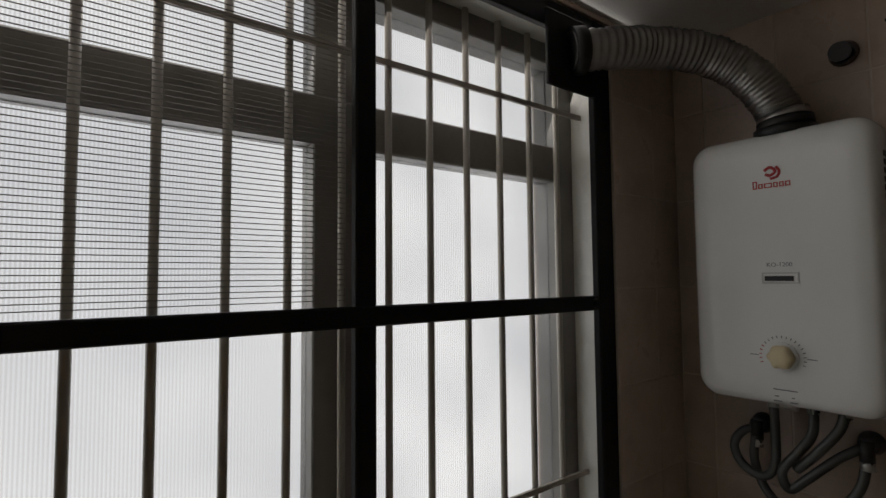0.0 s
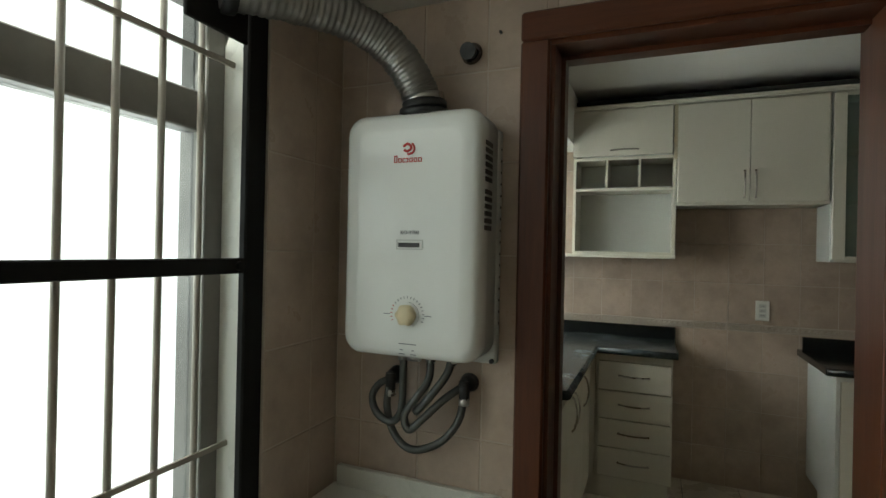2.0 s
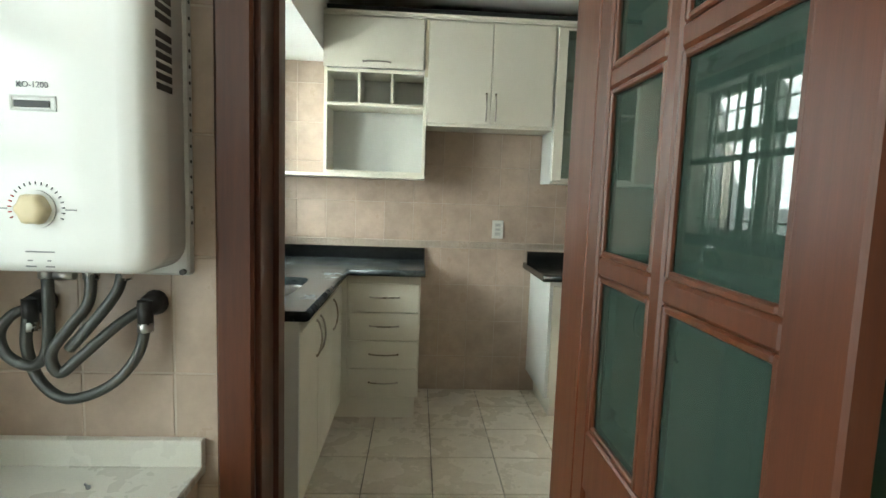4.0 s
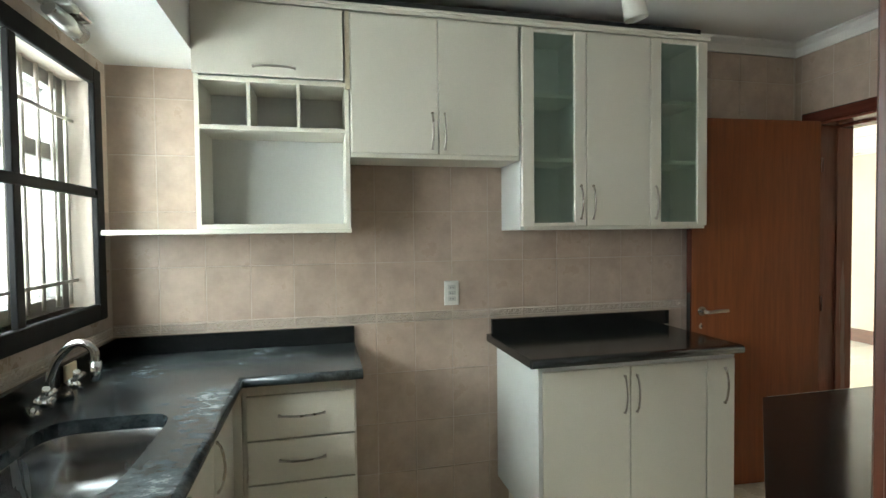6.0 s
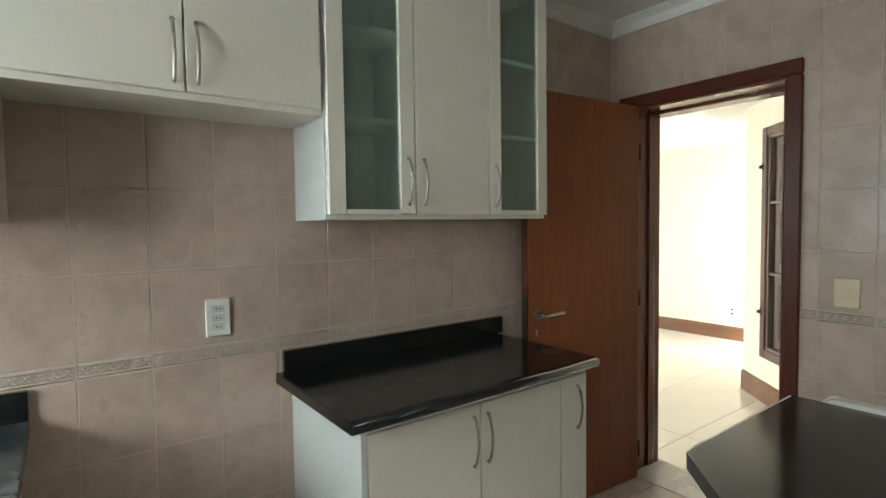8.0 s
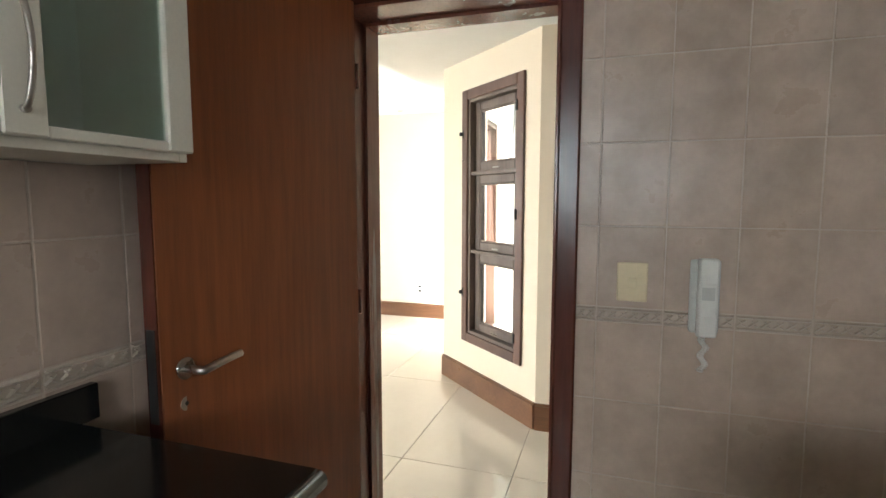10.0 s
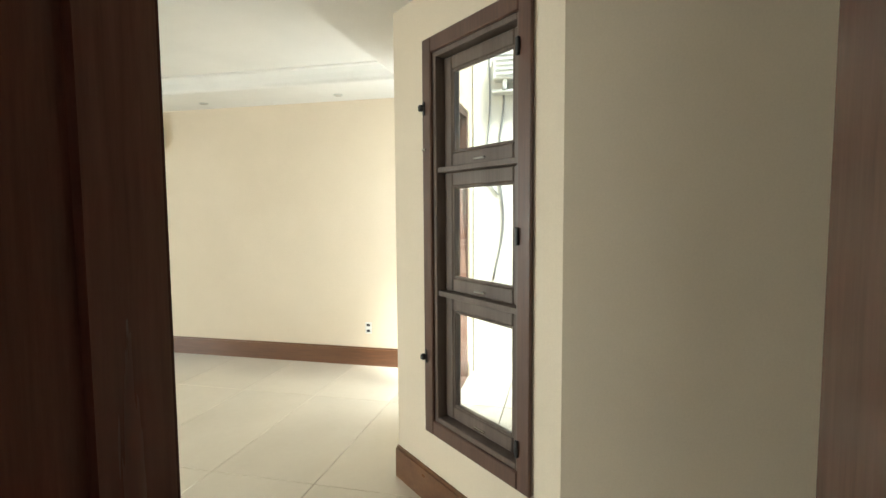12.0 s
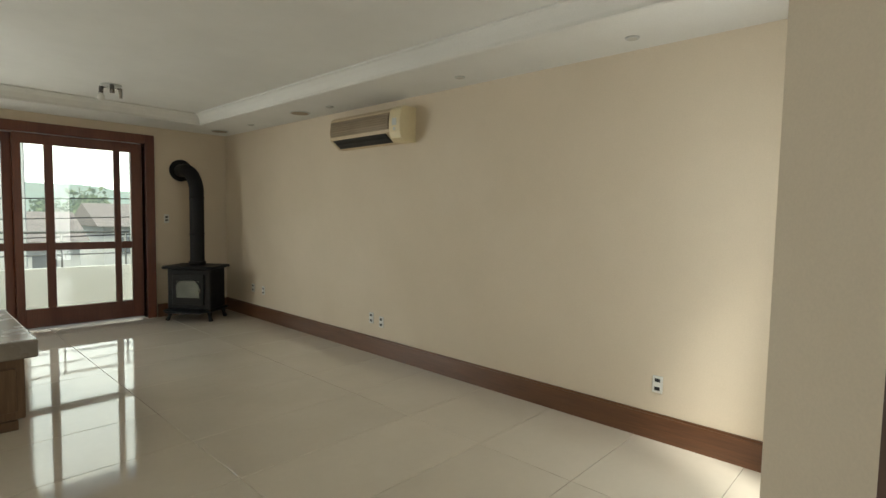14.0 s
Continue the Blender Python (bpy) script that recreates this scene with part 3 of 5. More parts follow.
# ---- windows of laundry and kitchen: black screen frame, painted bars, grey sashes with reeded panes ----
def barred_window(name, hole, posts, bar_z, rails, label, half=0.045, WX=WX, pitch=0.0975, first=1.15):
    y0, y1, z0, z1 = hole
    w = structure(name, join(*ring_frame(y0 - 0.005, y1 + 0.055, z0 - 0.055, z1 + 0.055, 0.065, WX, WX + 0.022, along_y, 0.004)), M_BLACKFRAME, label, "window")
    for y in posts:
        part("mullion", bx(WX + 0.0, WX + 0.02, y - 0.02, y + 0.02, z0 + 0.011, z1 - 0.011, 0.003), M_BLACKFRAME, w)
    part("crossbar", bx(WX + 0.003, WX + 0.024, y0 + 0.061, y1 - 0.011, bar_z - 0.0175, bar_z + 0.0175, 0.003), M_BLACKFRAME, w)
    for y in [y1 - 0.03] + [p - 0.55 for p in posts[-1:]]:
        part("bolt", tube([(WX + 0.02, y, bar_z), (WX + 0.034, y, bar_z)], [0.012, 0.009], 10), M_BLACKFRAME, w)
    # bars
    y = first - pitch * math.floor((first - y0 - 0.02) / pitch)
    while y < y1 - 0.03:
        part("bar", tube([(0.408, y, z0 + 0.02), (0.408, y, z1 - 0.01)], 0.0073, 8), M_BARPAINT, w)
        y += pitch
    for z in rails[1]:
        part("cross_bar", bx(0.412, 0.419, y0, y1, z - 0.006, z + 0.006), M_BARPAINT, w)
    # sashes behind
    part("window_frame", join(*ring_frame(y0 - 0.006, y1 + 0.055, z0 - 0.055, z1 + 0.055, 0.105, 0.30, 0.385, along_y)), M_GREYALU, w)
    for z in rails[0]:
        part("rail", bx(0.315, 0.375, y0 + 0.05, y1 - 0.05, z - half, z + half, 0.004), M_GREYALU, w)
    zs = [z0 + 0.05] + [q for z in rails[0] for q in (z - half, z + half)] + [z1 - 0.05]
    ys = [y0 + 0.05] + [q for p in posts for q in (p - 0.055, p + 0.055)] + [y1 - 0.05]
    for p in posts:
        part("stile", bx(0.318, 0.372, p - 0.055, p + 0.055, z0 + 0.05, z1 - 0.05, 0.003), M_GREYALU, w)
    for a, b in zip(ys[::2], ys[1::2]):
        for c, e in zip(zs[::2], zs[1::2]):
            pane = part("pane", bx(0.340, 0.346, a, b, c, e), M_RIBGLASS, w, "reeded frosted glass pane")
            pane.visible_shadow = False
    part("window_sill", bx(0.386, WX - 0.001, y0 - 0.001, y1 + 0.001, z0 - 0.02, z0 - 0.0, 0.002), M_BARPAINT, w)
    return w


win1 = barred_window("window_1", LW, [0.43, 1.07], 1.441, ([1.795], [1.915, 1.02]), "black framed laundry window with cream bars and frosted glass", WX=0.448)
part("reveal", join(bx(0.386, 0.4475, LW[1], LW[1] + 0.055, LW[2], LW[3]), bx(0.386, 0.4475, LW[0], LW[1], LW[3], LW[3] + 0.055)), M_STONE, win1, "cream painted window reveal")
win2 = barred_window("window_2", KW, [3.1, 3.64], 1.625, ([1.77], [1.90, 1.29]), "black framed kitchen window with cream bars over the sink", 0.03, WX, 0.0975, 3.95)
isc = tagged(mesh_ob("insect_screen", join(*[bx(0.4502, 0.4512, 0.455, 1.046, 1.4685 + 0.0086 * i, 1.4699 + 0.0086 * i) for i in range(72)]), M_GREYALU), "fine grey insect screen in black window frame", "insect screen")
for n, (y0, y1, z0, z1) in (("backdrop_1", LW), ("backdrop_2", KW)):
    structure(n, bx(0.03, 0.05, y0 - 0.5, y1 + 0.5, z0 - 0.5, z1 + 0.5), M_SKYGLOW, "bright overcast daylight outside the frosted window", "backdrop")


# ---- doorway and glazed door between laundry and kitchen ----
def casing(name, u0, u1, z1, d0, d1, place, material, label, w=0.075, t=0.02, bare=False, lining=None):
    """Lining of an opening and the flat casings on both faces of the wall; bare: none where the leaves fold back."""
    s = structure(name, join(pbox(u0 - 0.003, u0 + 0.022, d0, d1, FZ, z1 - 0.022, place, 0.002), pbox(u1 - 0.022, u1 + 0.003, d0, d1, FZ, z1 - 0.022, place, 0.002), pbox(u0 - 0.003, u1 + 0.003, d0, d1, z1 - 0.022, z1 + 0.003, place, 0.002)), lining or material, label, "door frame")
    for f0, f1 in ((d0 - t, d0), (d1, d1 + t)):
        head = M_DARKHEAD if place is along_y else M_REDHEAD
        foot = 0 if place is along_y and f0 == d1 else FZ
        for a0, a1, c0, c1 in ((u0 - w + 0.012, u0 + 0.012, foot, z1 - 0.012), (u1 - 0.012, u1 + w - 0.012, foot, z1 - 0.012), (u0 - w + 0.012, u1 + w - 0.012, z1 - 0.012, z1 + w - 0.012)):
            if bare and f1 == d0 and a0 == u1 - 0.012:
                continue
            part("casing", pbox(a0, a1, f0, f1, c0, c1, place, 0.006), head if c0 > 1 else material, s)
    m0, m1 = (d0 + d1) / 2 + 0.01, d1 - 0.02
    stops = [pbox(u0 + 0.022, u0 + 0.034, m0, m1, FZ, z1 - 0.034, place), pbox(u0 + 0.022, u1 - 0.022, m0, m1, z1 - 0.034, z1 - 0.022, place)]
    if not bare:
        stops.append(pbox(u1 - 0.034, u1 - 0.022, m0, m1, FZ, z1 - 0.034, place))
    part("door_stop", join(*stops), lining or material, s)
    return s


casing("door_frame_1", DX0, DX1, DZ, LY0, KY0, along_x, M_REDWOOD, "red-brown varnished wooden door frame", bare=True)

gd = thing("glazed_door", (1.80, 2.05, FZ), "open red-brown wooden door with green obscure glass panes", "door")
GX0, GX1, GY0, GY1 = 1.779, 1.814, 1.425, 2.088
part("stile", bx(GX0, GX1, GY1 - 0.062, GY1, FZ + 0.008, 2.02, 0.004), M_REDWOOD, gd)
part("stile", bx(GX0, GX1, GY0, GY0 + 0.085, FZ + 0.008, 2.02, 0.004), M_REDWOOD, gd)
part("bottom_rail", bx(GX0, GX1, GY0 + 0.085, GY1 - 0.062, FZ + 0.008, 0.27, 0.004), M_REDWOOD, gd)
part("lock_rail", bx(GX0, GX1, GY0 + 0.085, GY1 - 0.062, 0.78, 0.905, 0.004), M_REDWOOD, gd)
part("top_rail", bx(GX0, GX1, GY0 + 0.085, GY1 - 0.062, 1.925, 2.02, 0.004), M_REDWOOD, gd)
part("panel", bx(GX0 + 0.008, GX1 - 0.008, GY0 + 0.085, GY1 - 0.062, 0.27, 0.78, 0.003), M_REDWOOD, gd)
GM = 1.780
part("glazing_bar", bx(GX0 + 0.003, GX1 - 0.003, GM - 0.02, GM + 0.02, 0.905, 1.925, 0.006), M_REDWOOD, gd)
gz = [0.905, 1.243, 1.602, 1.925]
for z in gz[1:3]:
    part("glazing_bar", bx(GX0 + 0.0035, GX1 - 0.0035, GY0 + 0.085, GM - 0.02, z - 0.019, z + 0.019, 0.006), M_REDWOOD, gd)
    part("glazing_bar", bx(GX0 + 0.0035, GX1 - 0.0035, GM + 0.02, GY1 - 0.062, z - 0.019, z + 0.019, 0.006), M_REDWOOD, gd)
for (a, b) in ((GY0 + 0.085, GM - 0.02), (GM + 0.02, GY1 - 0.062)):
    for i in range(3):
        c, e = gz[i] + (0.019 if i else 0), gz[i + 1] - (0.019 if i < 2 else 0)
        part("pane", bx(1.794, 1.799, a - 0.004, b + 0.004, c - 0.004, e + 0.004), M_GREENGLASS, gd, "green obscure glass pane")
        for g in ring_frame(a, b, c, e, 0.012, GX0 + 0.004, GX0 + 0.0148, along_y, 0.003):
            part("glazing_bead", g, M_REDWOOD, gd)
gd2 = copy_thing(gd, pose(1.885, 1.95, FZ))
tagged(gd, group="glazed door leaves"), tagged(gd2, group="glazed door leaves")
part("door_handle", tube(smooth_path([(GX0 - 0.002, GY0 + 0.04, 1.03), (GX0 - 0.05, GY0 + 0.04, 1.03), (GX0 - 0.055, GY0 + 0.07, 1.03), (GX0 - 0.052, GY0 + 0.15, 1.03)]), 0.008, 8), M_HANDLE, gd, "metal lever handle")

# ---- doorway and open door between kitchen and living room ----
casing("door_frame_2", EY0, EY1, EZ, EX, EX1 + 0.02, along_y, M_DARKWOOD, "dark brown varnished wooden door frame", 0.064, lining=M_LITLINING)
ld = thing("panel_door", (3.58, 4.235, FZ), "open orange-brown flush wooden door with a metal lever", "door")
leaf = part("leaf", prism([(3.205, 4.213), (3.966, 4.160), (3.968, 4.195), (3.207, 4.248)], FZ + 0.009, 2.035), M_DOORWOOD, ld)
part("door_edge", bx(3.2015, 3.2048, 4.216, 4.249, FZ + 0.009, 2.035), M_DARKWOOD, ld)
part("lock_plate", bx(3.199, 3.2015, 4.222, 4.243, 0.93, 1.13), M_BLACKPL, ld, "black lock plate")
part("rosette", tube([(3.262, 4.215, 1.033), (3.262, 4.205, 1.033)], 0.024, 16), M_HANDLE, ld)
part("lever", tube(smooth_path([(3.262, 4.21, 1.033), (3.262, 4.165, 1.033), (3.275, 4.158, 1.034), (3.33, 4.160, 1.037), (3.385, 4.166, 1.036)]), [0.010] * 9 + [0.009] * 24, 8), M_HANDLE, ld, "satin metal lever handle")
part("keyhole_rosette", tube([(3.262, 4.215, 0.955), (3.262, 4.209, 0.955)], 0.016, 14), M_HANDLE, ld)
part("keyhole", tube([(3.262, 4.2092, 0.955), (3.262, 4.2075, 0.955)], 0.005, 8), M_BLACKPL, ld)
for z in (0.25, 1.05, 1.8):
    part("hinge", tube([(3.970, 4.154, z - 0.04), (3.970, 4.154, z + 0.04)], 0.006, 8), M_DARKWOOD, ld)


# ---- kitchen cabinets ----
def bow_handle(a, b, out, parent, r=0.0045):
    """A flattened bow pull from a to b, standing off along out."""
    a, b, o = Vector(a), Vector(b), Vector(out)
    pts = [a, a.lerp(b, 0.05) + o * 0.45, a.lerp(b, 0.22) + o * 0.85, a.lerp(b, 0.5) + o * 1.1, a.lerp(b, 0.78) + o * 0.85, b.lerp(a, 0.05) + o * 0.45, b]
    h = tube(smooth_path(pts, 4), r, 8)
    foot = join(h, tube([a, a + o * 0.35], r * 1.3, 8), tube([b, b + o * 0.35], r * 1.3, 8))
    return part("handle", foot, M_HANDLE, parent, "satin metal bow handle")


UF = 4.095
# open shelf unit with flap door
u = thing("wall_cabinet", (1.165, 4.2, 1.462), "off-white open shelf cabinet with three cubbyholes and flap door", "kitchen cabinet", "kitchen wall cabinets")
part("side_panel", bx(0.866, 0.884, UF, NY - 0.001, 1.482, 2.385, 0.001), M_LAM, u)
part("side_panel", bx(1.440, 1.458, UF, NY - 0.001, 1.482, 2.385, 0.001), M_LAM, u)
part("back_panel", bx(0.884, 1.440, NY - 0.012, NY - 0.001, 1.482, 2.385), M_LAMIN, u, "grey-white back panel")
part("shelf", bx(0.884, 1.440, UF + 0.002, NY - 0.012, 1.872, 1.890, 0.001), M_LAM, u)
part("shelf", bx(0.884, 1.440, UF + 0.002, NY - 0.012, 2.062, 2.080, 0.001), M_LAM, u)
part("top_panel", bx(0.884, 1.440, UF + 0.002, NY - 0.012, 2.367, 2.385, 0.001), M_LAM, u)
part("bottom_panel", bx(0.884, 1.440, UF + 0.002, NY - 0.012, 1.482, 1.500, 0.001), M_LAM, u)
for x in (1.066, 1.256):
    part("divider", bx(x - 0.007, x + 0.007, UF + 0.002, NY - 0.012, 1.890, 2.062, 0.001), M_LAM, u)
fd = part("door", bx(0.864, 1.436, UF - 0.019, UF - 0.001, 2.084, 2.365, 0.002), M_LAM, u)
bow_handle((1.09, UF - 0.019, 2.118), (1.245, UF - 0.019, 2.118), (0, -0.022, 0), fd)
single("wall_shelf", bx(0.535, 1.460, UF - 0.005, NY - 0.001, 1.462, 1.4815, 0.002), M_LAM, "long off-white laminate shelf board under open cabinet", "shelf")

# two-door cabinet
u = thing("wall_cabinet", (1.835, 4.2, 1.775), "off-white two-door wall cabinet with bow handles", "kitchen cabinet", "kitchen wall cabinets")
part("body", bx(1.462, 2.206, UF, NY - 0.001, 1.775, 2.385, 0.001), M_LAM, u)
part("edge_strip", bx(1.4445, 1.4615, UF - 0.012, UF + 0.0, 2.05, 2.372), M_EDGE, u, "yellowed edge strip")
for a, b, hx in ((1.466, 1.830, 1.805), (1.834, 2.196, 1.860)):
    d = part("door", bx(a, b, UF - 0.019, UF - 0.001, 1.792, 2.362, 0.002), M_LAM, u)
    bow_handle((hx, UF - 0.019, 1.815), (hx, UF - 0.019, 1.965), (0, -0.022, 0), d)

# tall cabinet with two glazed doors
u = thing("wall_cabinet", (2.69, 4.2, 1.465), "off-white wall cabinet with one solid door and two green glass doors", "kitchen cabinet", "kitchen wall cabinets")
part("side_panel", bx(2.208, 2.226, UF, NY - 0.001, 1.465, 2.385, 0.001), M_LAMIN, u)
part("side_panel", bx(3.160, 3.178, UF, NY - 0.001, 1.465, 2.385, 0.001), M_LAM, u)
part("back_panel", bx(2.226, 3.160, NY - 0.012, NY - 0.001, 1.465, 2.385), M_LAMIN, u)
part("bottom_panel", bx(2.226, 3.160, UF, NY - 0.012, 1.465, 1.483, 0.001), M_LAM, u)
part("top_panel", bx(2.226, 3.160, UF, NY - 0.012, 2.367, 2.385, 0.001), M_LAM, u)
for x in (2.520, 2.868):
    part("divider", bx(x - 0.008, x + 0.008, UF + 0.001, NY - 0.012, 1.483, 2.367), M_LAMIN, u)
for z in (1.775, 2.065):
    for a, b in ((2.226, 2.512), (2.528, 2.860), (2.876, 3.160)):
        part("shelf", bx(a, b, UF + 0.004, NY - 0.012, z, z + 0.018, 0.001), M_LAM, u)
for a, b, s0, s1, hx in ((2.212, 2.525, 0.058, 0.058, 2.497), (2.862, 3.175, 0.058, 0.055, 2.888)):
    d = part("door", join(bx(a, a + s0, UF - 0.021, UF - 0.001, 1.480, 2.362, 0.003), bx(b - s1, b, UF - 0.021, UF - 0.001, 1.480, 2.362, 0.003), bx(a + s0, b - s1, UF - 0.020, UF - 0.002, 1.480, 1.497, 0.002), bx(a + s0, b - s1, UF - 0.020, UF - 0.002, 2.345, 2.362, 0.002)), M_LAM, u)
    part("pane", bx(a + s0 - 0.006, b - s1 + 0.006, UF - 0.012, UF - 0.008, 1.496, 2.346), M_CABGLASS, d, "green-tinted obscure glass pane")
    bow_handle((hx, UF - 0.021, 1.515), (hx, UF - 0.021, 1.665), (0, -0.022, 0), d)
d = part("door", bx(2.529, 2.858, UF - 0.020, UF - 0.001, 1.480, 2.362, 0.002), M_LAM, u)
bow_handle((2.560, UF - 0.020, 1.515), (2.560, UF - 0.020, 1.665), (0, -0.022, 0), d)
single("cabinet_crown", join(bx(0.866, 3.190, UF - 0.03, NY - 0.001, 2.3855, 2.397, 0.002), bx(0.866, 3.190, UF - 0.022, UF - 0.012, 2.3705, 2.3855)), M_LAM, "slim off-white crown strip along the wall cabinets", "trim")

# added black strip that darkens the shadow gap between cabinets and ceiling
single("cabinet_gap_shade", bx(0.875, 3.165, UF + 0.012, NY - 0.02, 2.3972, 2.437, 0.003), M_BLACKPL, "long black strip standing in for shade above wall cabinets", "board")

# corner worktop with sink
CT0, CT1 = 0.918, 0.955
wt = thing("corner_worktop", (0.95, 3.8, CT0), "L-shaped dusty black granite worktop with backsplash", "countertop")
SKX, SKY, SW, SH = 0.765, 3.27, 0.160, 0.250


def oval(cx, cy, w, h, n=32, power=3.2):
    out = []
    for k in range(n):
        a = 2 * math.pi * k / n
        c, s = math.cos(a), math.sin(a)
        out.append((cx + w * math.copysign(abs(c) ** (2 / power), c), cy + h * math.copysign(abs(s) ** (2 / power), s)))
    return out


def plate_with_hole(x0, x1, y0, y1, z0, z1, hole):
    """A slab with an oval hole through it."""
    bm = bmesh.new()
    n = len(hole)
    outer = []
    cx, cy = sum(p[0] for p in hole) / n, sum(p[1] for p in hole) / n
    for hx, hy in hole:
        dx, dy = hx - cx, hy - cy
        t = min(((x1 - cx) / dx if dx > 1e-9 else (x0 - cx) / dx if dx < -1e-9 else 1e9), ((y1 - cy) / dy if dy > 1e-9 else (y0 - cy) / dy if dy < -1e-9 else 1e9))
        outer.append((cx + dx * t, cy + dy * t))
    for corner in ((x0, y0), (x1, y0), (x1, y1), (x0, y1)):
        i = min(range(n), key=lambda k: (outer[k][0] - corner[0]) ** 2 + (outer[k][1] - corner[1]) ** 2)
        outer[i] = corner
    rows = [[bm.verts.new((*p, z)) for p in ring] for ring in (outer, hole) for z in (z0, z1)]
    o0, o1, h0, h1 = rows
    for k in range(n):
        j = (k + 1) % n
        bm.faces.new((o1[k], o1[j], h1[j], h1[k]))
        bm.faces.new((o0[j], o0[k], h0[k], h0[j]))
        bm.faces.new((o0[k], o0[j], o1[j], o1[k]))
        bm.faces.new((h0[j], h0[k], h1[k], h1[j]))
    bmesh.ops.recalc_face_normals(bm, faces=bm.faces[:])
    return bm


part("sink_slab", join(plate_with_hole(WX + 0.002, 1.045, 2.80, 3.838, CT0, CT1, oval(SKX, SKY, SW, SH, 32, 5.5)), tube([(1.045, 2.80, 0.9365), (1.045, 3.838, 0.9365)], 0.0185, 12)), M_GRANDUST, wt)
part("corner_slab", join(bx(WX + 0.002, 1.478, 3.8402, NY - 0.001, CT0, CT1), tube([(1.045, 3.8385, 0.9365), (1.478, 3.8385, 0.9365)], 0.0185, 12)), M_GRANDUST, wt)
part("backsplash", bx(WX + 0.021, 1.478, NY - 0.021, NY - 0.001, CT1, 1.032, 0.002), M_GRANITE, wt)
part("backsplash", bx(WX + 0.001, WX + 0.021, 2.80, NY - 0.0015, CT1, 1.032, 0.002), M_GRANITE, wt)

sk = thing("kitchen_sink", (SKX, SKY, 0.76), "oval stainless steel undermount sink bowl", "sink")
bm = bmesh.new()
rings = []
for f, z in ((1.02, CT0 - 0.001), (1.0, CT0 - 0.006), (0.97, 0.86), (0.93, 0.80), (0.80, 0.772), (0.3, 0.765), (0.13, 0.762)):
    rings.append([bm.verts.new((x, y, z)) for x, y in oval(SKX, SKY, SW * f, SH * f, 32, 5.5)])
for a, b in zip(rings, rings[1:]):
    for k in range(32):
        bm.faces.new((a[k], a[(k + 1) % 32], b[(k + 1) % 32], b[k])).smooth = True
bm.faces.new(rings[-1])
part("bowl", bm, M_SINKSTEEL, sk)
part("drain", tube([(SKX, SKY, 0.7625), (SKX, SKY, 0.766)], [0.03, 0.026], 16), M_CHROME, sk)

tp = thing("kitchen_tap", (0.555, 3.62, CT1), "chrome two-handle mixer tap with swan neck spout", "tap")
TYC = 3.63
part("bridge", join(tube([(0.56, TYC - 0.09, 0.985), (0.56, TYC + 0.09, 0.985)], 0.014, 12), tube([(0.56, TYC - 0.09, 0.955), (0.56, TYC - 0.09, 0.995)], [0.026, 0.017], 14), tube([(0.56, TYC + 0.09, 0.955), (0.56, TYC + 0.09, 0.995)], [0.026, 0.017], 14)), M_CHROME, tp)
part("spout", tube(smooth_path([(0.56, TYC, 0.985), (0.562, TYC, 1.04), (0.585, TYC - 0.005, 1.10), (0.625, TYC - 0.012, 1.142), (0.662, TYC - 0.02, 1.148), (0.688, TYC - 0.025, 1.125), (0.692, TYC - 0.026, 1.09)]), 0.0115, 12), M_CHROME, tp)
part("aerator", tube([(0.692, TYC - 0.026, 1.095), (0.692, TYC - 0.026, 1.040)], [0.014, 0.0145], 14), M_CHROME, tp)
for y in (TYC - 0.09, TYC + 0.09):
    cross = [tube([(0.56, y, 0.995), (0.585, y, 1.012)], [0.012, 0.014], 12)]
    for a in range(4):
        d = Vector((0.35, math.cos(a * math.pi / 2 + 0.4), math.sin(a * math.pi / 2 + 0.4))) * 0.034
        cross.append(tube([(0.588, y, 1.014), Vector((0.588, y, 1.014)) + d], [0.007, 0.010], 8))
    part("cross_handle", join(*cross), M_CHROME, tp)

# base cabinets under the corner worktop
u = thing("base_cabinet", (0.75, 3.3, FZ), "off-white sink base cabinet with bow-handled doors", "kitchen cabinet", "kitchen base cabinets")
part("side_panel", bx(0.49, 1.020, 2.820, 2.838, FZ, CT0, 0.001), M_LAMIN, u, "grey-white end panel")
part("body", bx(0.49, 0.98, 2.8382, 3.90, 0.19, 0.75, 0.001), M_LAM, u)
part("rail", bx(0.985, 1.0, 2.8382, 3.90, 0.87, CT0, 0.001), M_LAM, u)
part("plinth", bx(0.55, 0.965, 2.8384, 3.88, FZ, 0.1895), M_LAM, u)
for a, b in ((2.841, 3.175), (3.179, 3.51), (3.514, 3.845)):
    d = part("door", bx(1.002, 1.020, a, b, 0.20, 0.865, 0.002), M_LAM, u)
    bow_handle((1.02, b - 0.04 if a < 3 else a + 0.04, 0.69), (1.02, b - 0.04 if a < 3 else a + 0.04, 0.84), (0.022, 0, 0), d)
u = thing("drawer_unit", (1.23, 4.1, FZ), "off-white four-drawer base cabinet with bow handles", "kitchen cabinet", "kitchen base cabinets")
part("body", bx(1.045, 1.455, 3.898, NY - 0.02, 0.205, CT0, 0.001), M_LAM, u)
part("filler", bx(0.985, 1.044, 3.885, 3.903, 0.205, CT0, 0.001), M_LAM, u)
part("plinth", bx(0.985, 1.436, 3.895, NY - 0.03, FZ, 0.2045), M_LAM, u)
zz = [0.212, 0.379, 0.542, 0.706, 0.873]
for a, b in zip(zz, zz[1:]):
    d = part("drawer", bx(1.060, 1.448, 3.878, 3.897, a + 0.003, b - 0.003, 0.002), M_LAM, u)
    z = (a + b) / 2 + 0.004
    bow_handle((1.175, 3.878, z), (1.335, 3.878, z), (0, -0.022, 0), d)

